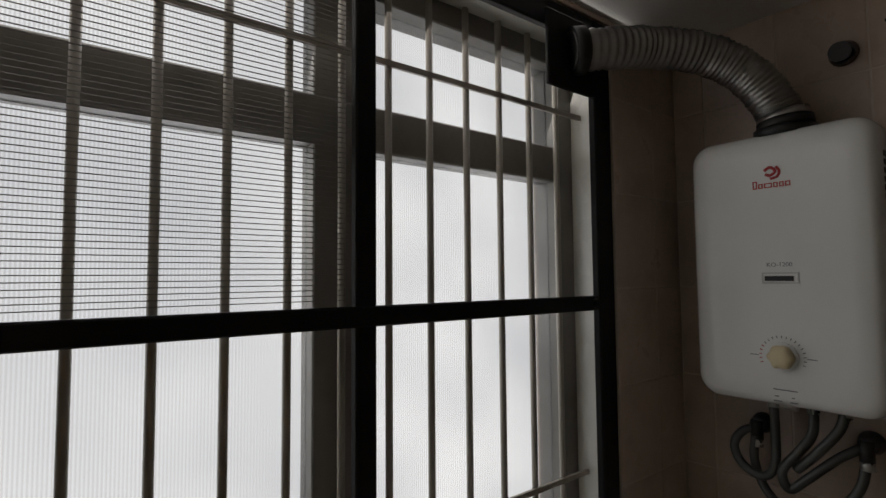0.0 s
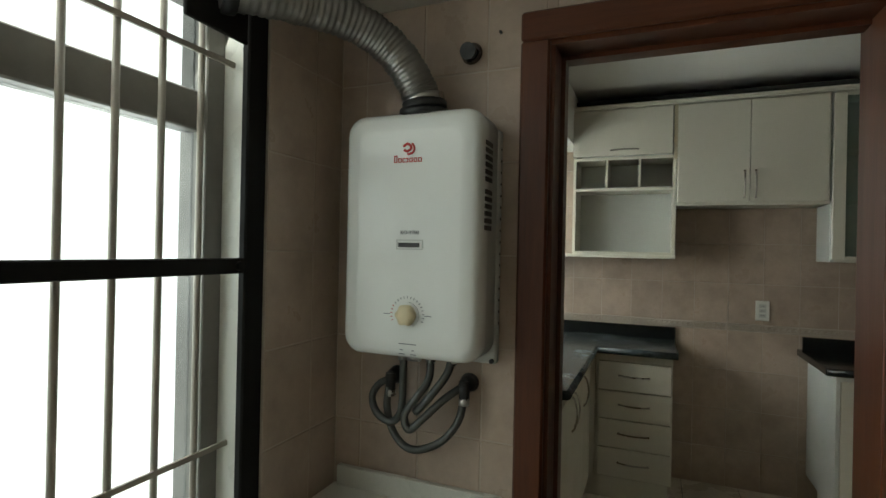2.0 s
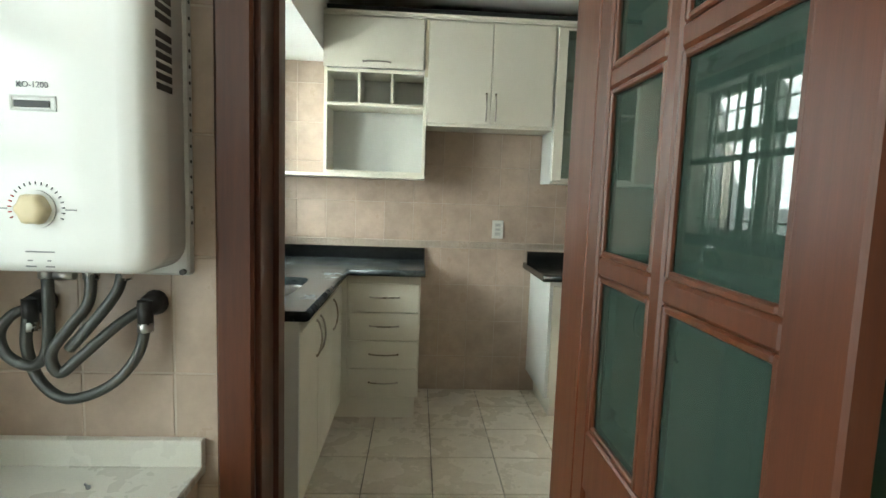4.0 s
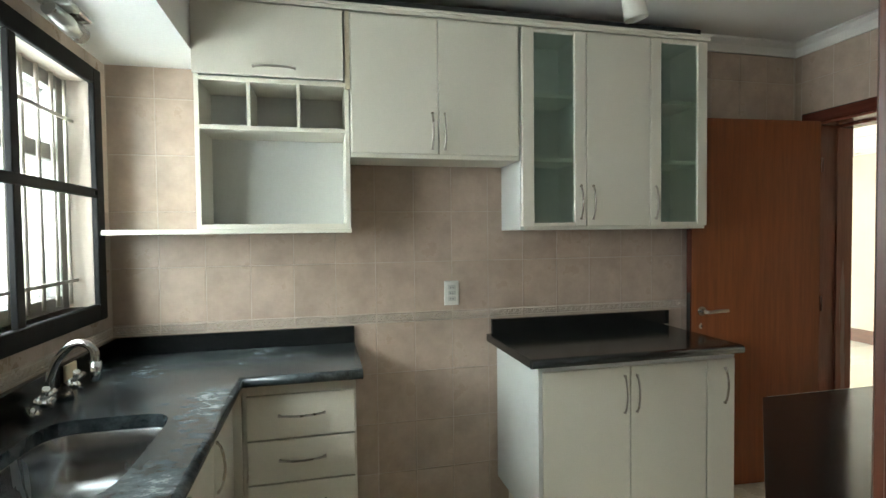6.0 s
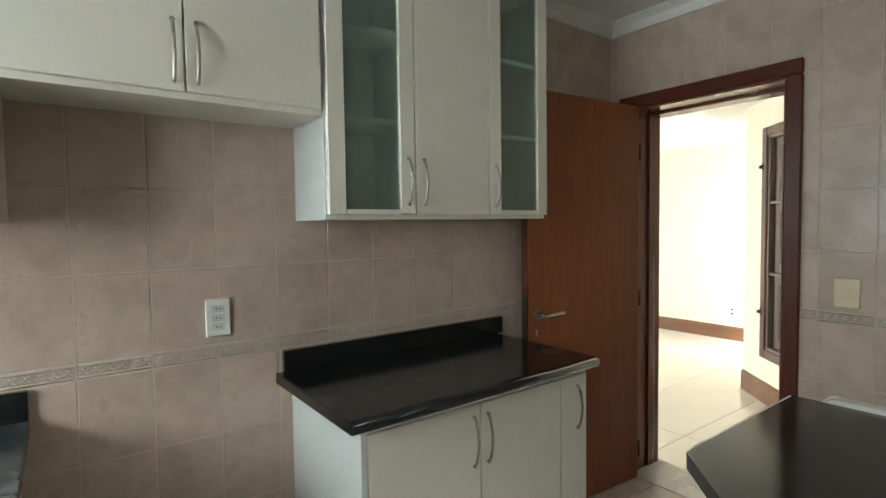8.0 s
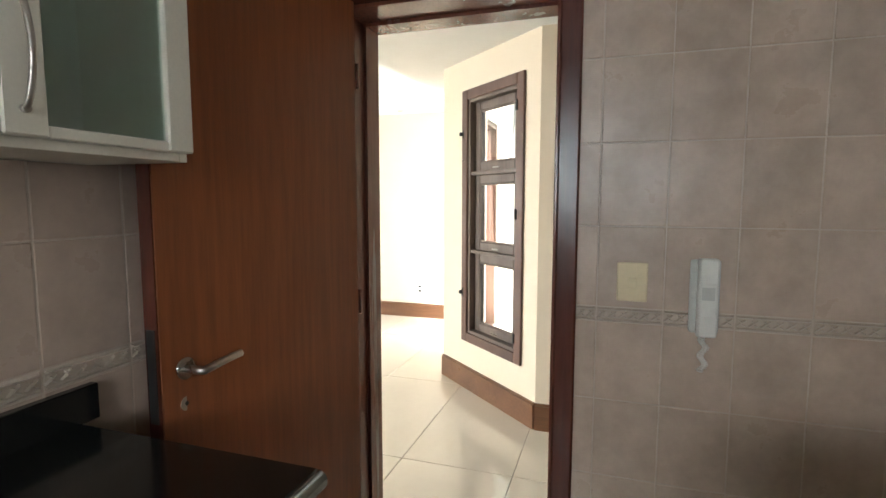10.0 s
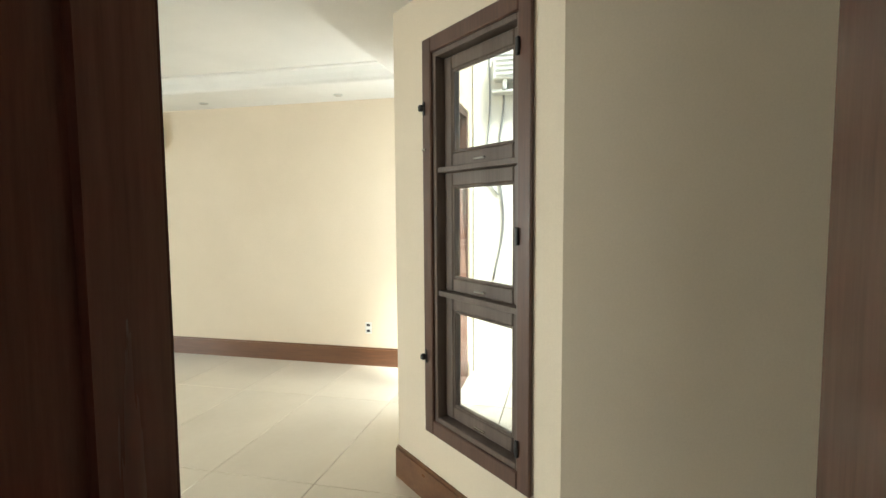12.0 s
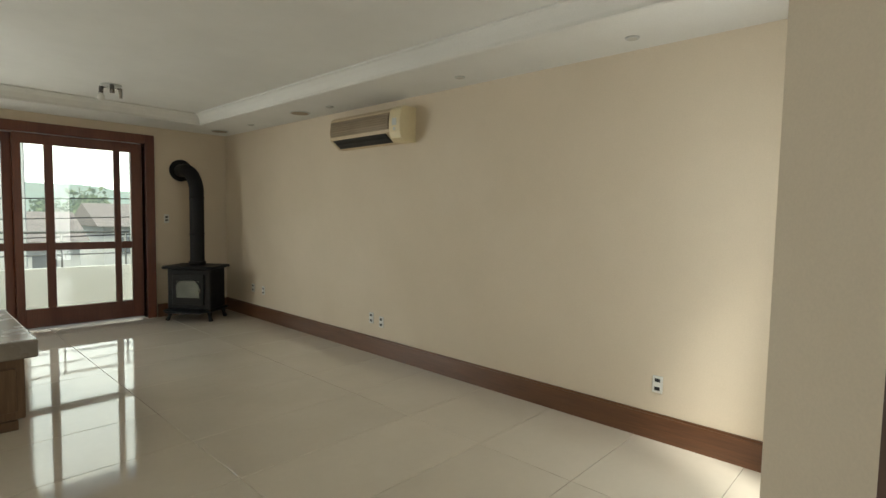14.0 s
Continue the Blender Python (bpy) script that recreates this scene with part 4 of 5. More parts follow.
# base unit by the door
wt = thing("worktop", (2.63, 4.05, CT0), "black granite worktop with a low backsplash", "countertop")
part("slab", join(bx(2.124, 3.116, 3.790, NY - 0.001, CT0, CT1, 0.003), tube([(2.127, 3.790, 0.9365), (3.113, 3.790, 0.9365)], 0.0185, 12)), M_GRANITE, wt)
part("backsplash", bx(2.148, 3.150, NY - 0.021, NY - 0.001, CT1, 1.028, 0.002), M_GRANITE, wt)
u = thing("base_cabinet", (2.66, 4.1, FZ), "off-white three-door base cabinet under black granite", "kitchen cabinet", "kitchen base cabinets")
part("side_panel", bx(2.178, 2.196, 3.838, NY - 0.001, 0.235, CT0, 0.001), M_LAMIN, u, "grey-white end panel")
part("body", bx(2.197, 3.122, 3.858, NY - 0.002, 0.235, CT0, 0.001), M_LAM, u)
part("top_rail", bx(2.197, 3.122, 3.842, 3.8575, 0.887, CT0 - 0.001), M_LAMIN, u)
part("plinth", bx(2.235, 3.10, 3.935, NY - 0.002, FZ, 0.2345), M_LAM, u)
for a, b, hx in ((2.199, 2.596, 2.570), (2.600, 2.976, 2.628), (2.980, 3.122, 3.068)):
    d = part("door", bx(a, b, 3.838, 3.857, 0.238, 0.884, 0.002), M_LAM, u)
    bow_handle((hx, 3.838, 0.69), (hx, 3.838, 0.845), (0, -0.022, 0), d)

# island counter beside the door
it = thing("island_counter", (2.8, 2.75, FZ), "black granite counter with a slanted end on off-white cabinet", "countertop")
part("slab", prism([(2.61, 3.185), (3.185, 3.185), (3.185, 2.275), (2.10, 2.275), (2.10, 2.675)], CT0 + 0.002, CT1), M_GRANITE, it)
part("edge_strip", bx(2.63, 3.187, 3.186, 3.194, 0.90, 0.953, 0.002), M_LAM, it, "white edge strip")
part("body", prism([(2.64, 3.15), (3.15, 3.15), (3.15, 2.285), (2.15, 2.285), (2.15, 2.66)], 0.19, CT0), M_LAM, it)
part("plinth", prism([(2.68, 3.11), (3.11, 3.11), (3.11, 2.30), (2.19, 2.30), (2.19, 2.62)], FZ, 0.1895), M_LAM, it)
prof = [(2.30, FZ), (3.125, FZ), (3.125, 0.925)] + [(3.085 + 0.04 * math.cos(radians(q)), 0.925 + 0.04 * math.sin(radians(q))) for q in (15, 30, 45, 60, 75, 90)] + [(2.80, 0.967), (2.30, 0.970)]
bm = prism(prof, 3.1895, 3.222)
for v in bm.verts:
    v.co = Vector((v.co.z, v.co.x, v.co.y))
bmesh.ops.bevel(bm, geom=bm.edges[:], offset=0.006, segments=2, profile=0.5, affect="EDGES")
single("upright_panel", bm, M_STONE, "pale round-cornered upright panel beside black counter", "panel")


# ---- gas water heater ----
wh = thing("water_heater", (0.79, 2.02, 1.21), "white wall-mounted gas water heater with beige knob", "water heater")
part("back_plate", bx(0.612, 0.976, 2.062, 2.089, 1.196, 1.80, 0.004), M_GREYPL, wh, "pale grey back plate")
bm = bmesh.new()


def rounded_rect(x0, x1, z0, z1, r, n=7):
    out = []
    for cx, cz, a0 in ((x1 - r, z1 - r, 0), (x0 + r, z1 - r, 90), (x0 + r, z0 + r, 180), (x1 - r, z0 + r, 270)):
        for k in range(n + 1):
            a = radians(a0 + 90 * k / n)
            out.append((cx + r * math.cos(a), cz + r * math.sin(a)))
    return out


rings = []
for ins, y in ((0.0, 2.061), (0.0, 1.965), (0.003, 1.950), (0.010, 1.939), (0.022, 1.932), (0.05, 1.929)):
    rings.append([bm.verts.new((x, y, z)) for x, z in rounded_rect(0.591 + ins, 0.970 - ins, 1.213 + ins, 1.832 - ins, 0.048 - ins * 0.3)])
k = len(rings[0])
for a, b in zip(rings, rings[1:]):
    for i in range(k):
        bm.faces.new((a[i], a[(i + 1) % k], b[(i + 1) % k], b[i])).smooth = True
bm.faces.new(rings[-1])
bm.faces.new(rings[0][::-1])
bmesh.ops.recalc_face_normals(bm, faces=bm.faces[:])
part("cover", bm, M_WHITEAPP, wh)
for g in (0, 1):
    for i in range(6):
        z = 1.748 - g * 0.118 - i * 0.0175
        part("vent_slot", bx(0.9695, 0.9712, 1.962, 2.016, z - 0.0058, z + 0.0058), M_BLACKPL, wh)
for z in [1.75 - 0.03 * i for i in range(16)]:
    part("rivet_hole", tube([(0.976, 2.076, z), (0.9772, 2.076, z)], 0.0035, 8), M_BLACKPL, wh)
part("screw", tube([(0.966, 2.063, 1.204), (0.966, 2.052, 1.204)], 0.006, 8), M_BLACKPL, wh)
F = 1.9285
part("display_window", join(*[bx(0.758, 0.815, F - 0.002, F, 1.492, 1.503, 0.001)]), M_BLACKPL, wh, "black display slot")
part("display_rim", join(*ring_frame(0.752, 0.825, 1.486, 1.511, 0.003, F - 0.0015, F, along_x, 0.0)), M_GREYPL, wh)
bm = bmesh.new()
lobes = [[bm.verts.new((0.786 + r * (1 + w * math.cos(6 * q)) * math.cos(q), F - d, 1.325 + r * (1 + w * math.cos(6 * q)) * math.sin(q))) for q in [2 * math.pi * k / 36 for k in range(36)]] for r, w, d in ((0.0255, 0.03, 0.003), (0.0255, 0.07, 0.010), (0.0245, 0.08, 0.016), (0.021, 0.06, 0.0205), (0.012, 0.0, 0.022))]
for r0, r1 in zip(lobes, lobes[1:]):
    for k in range(36):
        bm.faces.new((r0[k], r0[(k + 1) % 36], r1[(k + 1) % 36], r1[k])).smooth = True
bm.faces.new(lobes[-1])
bmesh.ops.recalc_face_normals(bm, faces=bm.faces[:])
part("knob", bm, M_CREAMPL, wh, "yellowed cream lobed control knob")
part("dial_disc", tube([(0.786, F, 1.325), (0.786, F - 0.003, 1.325)], 0.032, 24), M_WHITEAPP, wh)
for i in range(19):
    a = radians(200 - i * 220 / 18)
    c, s = math.cos(a), math.sin(a)
    part("dial_mark", tube([(0.786 + 0.041 * c, F - 0.0006, 1.325 + 0.041 * s), (0.786 + 0.046 * c, F - 0.0006, 1.325 + 0.046 * s)], 0.0011, 5), M_RED if i < 5 else M_GREYPRINT, wh)
for x in (0.730, 0.842):
    part("dial_line", bx(x - 0.009, x + 0.009, F - 0.001, F, 1.324, 1.326), M_GREYPRINT, wh)
# printed mark: a red swirl and a red word-shaped band
part("emblem", join(tube(smooth_path([(0.766, F, 1.742), (0.778, F, 1.748), (0.788, F, 1.738), (0.778, F, 1.730), (0.768, F, 1.733)]), 0.0034, 6), tube(smooth_path([(0.778, F, 1.722), (0.792, F, 1.726), (0.796, F, 1.738), (0.790, F, 1.748)]), 0.0030, 6)), M_RED, wh, "red swirl emblem")
x = 0.741
for w, h in ((0.009, 0.018), (0.009, 0.011), (0.016, 0.011), (0.009, 0.011), (0.009, 0.011), (0.010, 0.011)):
    part("word_mark", join(*ring_frame(x, x + w, 1.702, 1.702 + h, 0.0022, F - 0.0012, F, along_x, 0.0)), M_RED, wh)
    x += w + 0.0028


def words(text, size, place, rot, material, parent, name="lettering"):
    cu = bpy.data.curves.new(name, "FONT")
    cu.body, cu.size, cu.extrude, cu.align_x, cu.align_y = text, size, 0.0004, "CENTER", "CENTER"
    ob = bpy.data.objects.new(name, cu)
    me = bpy.data.meshes.new_from_object(ob)
    bpy.data.objects.remove(ob)
    me.transform(pose(*place, *rot))
    bm = bmesh.new()
    bm.from_mesh(me)
    bpy.data.meshes.remove(me)
    return part(name, bm, material, parent)


words("KO-1200", 0.0135, (0.788, F - 0.0006, 1.528), (90, 0, 0), M_GREYPRINT, wh)
for a, b, z in ((0.765, 0.812, 1.253), (0.768, 0.776, 1.238), (0.800, 0.806, 1.238), (0.765, 0.782, 1.228), (0.797, 0.812, 1.228)):
    part("small_print", bx(a, b, F - 0.0008, F, z - 0.0012, z + 0.0012), M_GREYPRINT, wh)
part("flue_collar", join(tube([(0.790, 2.0, 1.826), (0.790, 2.0, 1.845)], 0.066, 24), tube([(0.790, 2.0, 1.845), (0.788, 2.0, 1.866)], 0.058, 24)), M_BLACKPL, wh, "black flue collar")
# flue duct: corrugated foil
du = thing("flue_duct", (0.78, 2.0, 1.88), "crinkled silver aluminium flexible flue duct", "duct")
path = smooth_path([(0.783, 1.998, 1.872), (0.772, 1.99, 1.905), (0.742, 1.965, 1.965), (0.700, 1.925, 2.015), (0.650, 1.865, 2.045), (0.590, 1.785, 2.055), (0.545, 1.700, 2.048), (0.483, 1.605, 2.036)], 26)
rad = [0.048 + 0.0016 * math.sin(i * 1.45) + 0.0012 * math.sin(i * 0.37) + 0.0008 * math.sin(i * 3.1 + 1) for i in range(len(path))]
part("hose", tube(path, rad, 20), M_DUCT, du)
part("clamp", tube([(0.788, 2.0, 1.862), (0.784, 1.999, 1.880)], 0.0555, 22), M_STEEL, du, "steel hose clamp")
part("end_ring", tube([(0.500, 1.632, 2.040), (0.484, 1.606, 2.036)], 0.056, 22), M_BLACKPL, du, "black end ring")
single("flue_plate", bx(0.471, 0.482, 1.53, 1.70, 1.945, 2.125, 0.003), M_BLACKFRAME, "black metal plate where the flue leaves", "vent plate")

# hoses and valves under the heater
hs = thing("heater_hoses", (0.78, 2.04, 0.95), "braided grey flexible hoses with wall elbows", "hose")
W = LY0 - 0.004
for pts in (
    [(0.727, 2.03, 1.225), (0.730, 2.025, 1.13), (0.728, 2.02, 1.055), (0.700, 2.02, 1.022), (0.655, 2.02, 1.040), (0.634, 2.03, 1.080), (0.652, 2.04, 1.115), (0.682, 2.055, 1.128)],
    [(0.808, 2.03, 1.225), (0.808, 2.02, 1.15), (0.785, 2.00, 1.105), (0.752, 1.995, 1.055), (0.763, 2.0, 1.016), (0.796, 2.01, 1.045), (0.850, 2.035, 1.100), (0.898, 2.055, 1.136)],
    [(0.868, 2.03, 1.225), (0.860, 2.02, 1.17), (0.815, 2.01, 1.105), (0.775, 2.01, 1.060)],
    [(0.680, 2.04, 1.110), (0.676, 2.04, 1.050), (0.702, 2.035, 0.985), (0.757, 2.03, 0.953), (0.833, 2.035, 0.980), (0.882, 2.045, 1.040), (0.896, 2.055, 1.115)],
):
    part("hose", tube(smooth_path(pts, 7), 0.0105, 10), M_HOSE, hs)
for x, z in ((0.682, 1.134), (0.898, 1.136)):
    part("wall_elbow", join(tube([(x, W, z), (x, 2.045, z)], [0.026, 0.017], 14), tube([(x, 2.045, z + 0.012), (x, 2.045, z - 0.035)], 0.014, 12)), M_BLACKPL, hs, "black elbow fitting")
    part("nut", tube([(x, 2.045, z - 0.032), (x, 2.045, z - 0.050)], 0.0155, 6), M_STEEL, hs)
for x in (0.727, 0.808, 0.868):
    part("nut", tube([(x, 2.03, 1.212), (x, 2.03, 1.190)], 0.0145, 6), M_STEEL, hs)
part("stopcock", tube([(0.742, 2.03, 1.197), (0.778, 2.03, 1.197)], 0.009, 8), M_STEEL, hs)

va = thing("wall_valve", (0.885, 2.06, 1.99), "round chrome wall valve cover", "valve")
part("flange", tube([(0.885, W, 2.015), (0.885, 2.075, 2.015)], [0.03, 0.024], 18), M_VALVE, va)
part("knob", tube([(0.885, 2.075, 2.015), (0.885, 2.05, 2.010)], [0.018, 0.022], 14), M_BLACKPL, va)
va = thing("pipe_outlet", (0.655, 2.07, 1.94), "small dark capped pipe outlet", "pipe")
part("cap", tube([(0.690, W, 1.965), (0.690, 2.06, 1.965)], 0.02, 14), M_BLACKPL, va)
single("wall_screw", tube([(0.965, W, 2.06), (0.965, 2.078, 2.06)], 0.004, 8), M_BLACKPL, "small dark wall screw", "screw")

# laundry bench
bn = thing("laundry_bench", (0.74, 1.7, FZ), "white composite stone laundry bench top on tiled sides", "bench")
part("top", bx(WX + 0.002, 0.992, 1.15, LY0 - 0.001, 0.772, 0.792, 0.003), M_STONE, bn)
part("upstand", bx(WX + 0.022, 0.992, LY0 - 0.021, LY0 - 0.001, 0.792, 0.850, 0.002), M_STONE, bn)
part("side_panel", bx(0.955, 0.975, 1.17, LY0 - 0.002, FZ, 0.772, 0.002), M_CREAM, bn)
part("side_panel", bx(WX + 0.004, WX + 0.024, 1.17, LY0 - 0.002, FZ, 0.772, 0.002), M_CREAM, bn)
single("loose_screw", join(tube([(0.80, 2.00, 0.7965), (0.812, 1.99, 0.7965)], 0.0022, 6), tube([(0.812, 1.99, 0.7965), (0.814, 1.988, 0.7965)], 0.0045, 8)), M_GREYPRINT, "small loose screw on bench top", "screw")


# ---- small fittings in the kitchen ----
def wall_socket(at, n, w, h, holes, label, name="wall_socket", material=None, inset=None):
    """A plate on a wall facing n (one of the four plan directions), with sockets in a column."""
    material = material or M_WHITEPL
    x, y, z = at
    o = thing(name, (x, y, z - h / 2), label, "socket", "wall sockets")
    place = (lambda u, d, q: (x + u, y + n[1] * d, q)) if n[1] else (lambda u, d, q: (x + n[0] * d, y + u, q))
    part("plate", pbox(-w / 2, w / 2, 0.0, 0.009, z - h / 2, z + h / 2, place, 0.003), material, o)
    for q in holes:
        s = part("module", pbox(-w * 0.26, w * 0.26, 0.009, 0.0115, z + q - 0.011, z + q + 0.011, place, 0.001), inset or M_GREYPL, o)
        for uu in (-0.0055, 0.0055):
            part("pin_hole", pbox(uu - 0.002, uu + 0.002, 0.0115, 0.0121, z + q - 0.002, z + q + 0.002, place), M_BLACKPL, s)
    return o


wall_socket((1.947, NY - 0.001, 1.165), (0, -1), 0.072, 0.118, (0.028, 0.0, -0.028), "white wall plate with three sockets on tiles")
sw = thing("light_switch", (EX, 3.28, 1.10), "yellowed cream light switch plate", "switch")
part("plate", bx(EX - 0.010, EX - 0.001, 3.238, 3.322, 1.102, 1.216, 0.003), M_CREAMPL, sw)
part("rocker", bx(EX - 0.014, EX - 0.0101, 3.268, 3.292, 1.140, 1.172, 0.002), M_CREAMPL, sw)
ic = thing("intercom", (EX, 3.09, 1.0), "white wall intercom handset with coiled cord", "intercom")
part("cradle", bx(EX - 0.022, EX - 0.001, 3.052, 3.128, 1.025, 1.232, 0.008, 2), M_GREYPL, ic)
hs2 = part("handset", join(bx(EX - 0.052, EX - 0.023, 3.060, 3.112, 1.020, 1.238, 0.008, 2), bx(EX - 0.056, EX - 0.0515, 3.064, 3.108, 1.17, 1.234, 0.002), bx(EX - 0.056, EX - 0.0515, 3.064, 3.108, 1.024, 1.08, 0.002)), M_WHITEPL, ic)
part("label_plate", bx(EX - 0.0530, EX - 0.0518, 3.070, 3.102, 1.125, 1.160), M_GREYPL, hs2)
cord = [(EX - 0.03 + 0.008 * math.cos(i * 1.2), 3.09 + 0.008 * math.sin(i * 1.2) + 0.006 * math.sin(i * 0.15), 1.022 - 0.0011 * i) for i in range(95)]
part("coiled_cord", tube(cord, 0.0022, 5), M_WHITEPL, ic)
single("wall_socket", bx(WX + 0.021, WX + 0.030, 3.86, 3.94, 0.96, 1.03, 0.003), M_CREAMPL, "cream plastic plate above the sink backsplash", "socket", "wall sockets")


def spot_lamp(x, y, z, label):
    o = thing("ceiling_lamp", (x, y, z), label, "ceiling lamp")
    part("base", tube([(x, y, z), (x, y, z - 0.02)], 0.05, 20), M_GREYPL, o)
    part("shade", tube([(x, y, z - 0.02), (x + 0.01, y, z - 0.06), (x + 0.03, y, z - 0.155)], [0.02, 0.045, 0.05], 18, False), M_BULB, o, "glass shade")
    part("bulb", tube([(x + 0.012, y, z - 0.05), (x + 0.02, y, z - 0.10)], [0.012, 0.026], 14), M_BULB, o)
    return o


spot_lamp(2.61, 3.86, KC, "small glass ceiling spot lamp in the kitchen")
fl = thing("wall_lamp", (0.60, 3.75, SOF), "silver lamp holder fixed under the beam", "lamp")
part("bracket", bx(0.53, 0.62, 3.70, 3.86, SOF - 0.018, SOF - 0.0005, 0.004), M_STEEL, fl)
part("holder", tube([(0.56, 3.70, SOF - 0.03), (0.585, 3.85, SOF - 0.055)], [0.022, 0.030], 14), M_STEEL, fl)

# ---- living room ----
ac = thing("air_conditioner", (7.93, 8.02, 1.985), "yellowed beige split air conditioner on the wall", "air conditioner")
AY0, AY1, AZ0, AZ1 = 7.63, 8.67, 1.985, 2.28


def ac_shell(prof, y0, y1, b=0.0):
    """A profile in depth from the wall and height, drawn out along the wall."""
    bm = prism([(AX - 0.001 - d, z) for d, z in prof], y0, y1)
    for v in bm.verts:
        v.co = Vector((v.co.x, v.co.z, v.co.y))
    bmesh.ops.recalc_face_normals(bm, faces=bm.faces[:])
    if b:
        bmesh.ops.bevel(bm, geom=bm.edges[:], offset=b, segments=2, profile=0.5, affect="EDGES")
    return bm


part("body", ac_shell([(0, AZ0), (0.07, AZ0 - 0.002), (0.115, AZ0 + 0.035), (0.175, AZ0 + 0.080), (0.183, AZ0 + 0.15), (0.170, AZ1 - 0.03), (0.135, AZ1), (0, AZ1)], AY0 + 0.14, AY1, 0.004), M_ACBEIGE, ac)
part("end_cap", ac_shell([(0, AZ0 - 0.004), (0.12, AZ0 - 0.004), (0.17, AZ0 + 0.02), (0.190, AZ0 + 0.07), (0.192, AZ0 + 0.19), (0.176, AZ1 - 0.025), (0.14, AZ1 + 0.004), (0, AZ1 + 0.004)], AY0, AY0 + 0.14, 0.006), M_CREAMPL, ac, "paler cream end cap")
part("front_grille", ac_shell([(0.176, AZ0 + 0.098), (0.189, AZ0 + 0.15), (0.178, AZ1 - 0.045), (0.160, AZ1 - 0.05), (0.165, AZ0 + 0.098)], AY0 + 0.155, AY1 - 0.02), M_ACGRILL, ac, "tan front grille")
for i in range(7):
    z = AZ0 + 0.110 + i * 0.020
    part("slat", bx(AX - 0.193, AX - 0.180, AY0 + 0.160, AY1 - 0.03, z, z + 0.008, 0.002), M_ACGRILL, ac)
part("air_outlet", ac_shell([(0.085, AZ0 + 0.004), (0.118, AZ0 + 0.030), (0.172, AZ0 + 0.070), (0.168, AZ0 + 0.076), (0.08, AZ0 + 0.012)], AY0 + 0.21, AY1 - 0.05), M_BLACKPL, ac, "dark air outlet")
for d, z in ((0.122, AZ0 + 0.024), (0.155, AZ0 + 0.050)):
    part("louvre", ac_shell([(d, z), (d + 0.022, z + 0.014), (d + 0.020, z + 0.018), (d - 0.002, z + 0.004)], AY0 + 0.22, AY1 - 0.06), M_BLACKPL, ac)
part("label_plate", bx(AX - 0.1945, AX - 0.1925, AY0 + 0.045, AY0 + 0.10, AZ0 + 0.13, AZ0 + 0.19), M_GREYPL, ac, "pale grey display sticker")
part("label_mark", tube([(AX - 0.1925, AY0 + 0.072, AZ0 + 0.10), (AX - 0.1940, AY0 + 0.072, AZ0 + 0.10)], 0.015, 14), M_GREYPL, ac)
for y, z in ((8.216, 0.345), (8.067, 0.325), (5.473, 0.345), (10.35, 0.37), (10.62, 0.38)):
    wall_socket((AX - 0.001, y, z), (-1, 0), 0.062, 0.105, (0.026, -0.026), "white wall socket plate with black inserts", inset=M_BLACKPL)
wall_socket((7.26, SY - 0.001, 1.25), (0, -1), 0.06, 0.11, (0.02, -0.02), "white switch plate beside the balcony door", inset=M_BLACKPL)
for y in (5.62, 6.93, 8.6, 10.2):
    o = thing("recessed_spot", (7.80, y, BAND), "small recessed ceiling spotlight", "ceiling spot", "recessed spots")
    part("rim", tube([(7.80, y, BAND - 0.0005), (7.80, y, BAND - 0.008)], [0.042, 0.036], 18), M_GREYPL, o)
    part("bulb", tube([(7.80, y, BAND - 0.008), (7.80, y, BAND - 0.010)], 0.026, 14), M_BULB, o)
for y in (9.1, 11.0):
    o = thing("ceiling_speaker", (7.78, y, BAND), "round flush ceiling grille", "ceiling grille")
    part("rim", tube([(7.78, y, BAND - 0.0005), (7.78, y, BAND - 0.008)], [0.105, 0.098], 28), M_GREYPL, o)
    part("grille", tube([(7.78, y, BAND - 0.008), (7.78, y, BAND - 0.010)], 0.088, 28), M_ACGRILL, o)


def triple_lamp(x, y):
    o = thing("ceiling_lamp", (x, y, TRAY), "ceiling fitting with three bare bulb holders", "ceiling lamp", "living room lamps")
    part("plate", tube([(x, y, TRAY), (x, y, TRAY - 0.012), (x, y, TRAY - 0.022)], [0.085, 0.080, 0.045], 22), M_GREYPL, o)
    for i, drop in enumerate((0.105, 0.075, 0.085)):
        a = radians(20 + 120 * i)
        c, q = math.cos(a), math.sin(a)
        part("arm", tube([(x + 0.03 * c, y + 0.03 * q, TRAY - 0.018), (x + 0.085 * c, y + 0.085 * q, TRAY - 0.024)], 0.006, 8), M_VALVE, o)
        h = part("bulb_holder", tube([(x + 0.085 * c, y + 0.085 * q, TRAY - 0.015), (x + 0.09 * c, y + 0.09 * q, TRAY - drop)], [0.018, 0.014] if i == 0 else 0.019, 14), M_VALVE if i else M_HANDLE, o)
        if i == 1:
            part("bulb", tube([(x + 0.09 * c, y + 0.09 * q, TRAY - drop), (x + 0.09 * c, y + 0.09 * q, TRAY - drop - 0.02), (x + 0.092 * c, y + 0.092 * q, TRAY - drop - 0.05), (x + 0.093 * c, y + 0.093 * q, TRAY - drop - 0.07)], [0.016, 0.029, 0.031, 0.012], 14), M_BULB, h)
    return o


triple_lamp(6.30, 6.45)
triple_lamp(6.30, 9.9)

# wood stove
st = thing("wood_stove", (7.55, 11.0, 0.0), "black cast iron wood stove with glass door and flue pipe", "stove")
SX, SYC = 7.47, 11.0
turn = Matrix.Translation((SX, SYC, 0)) @ Matrix.Rotation(radians(-50), 4, "Z")
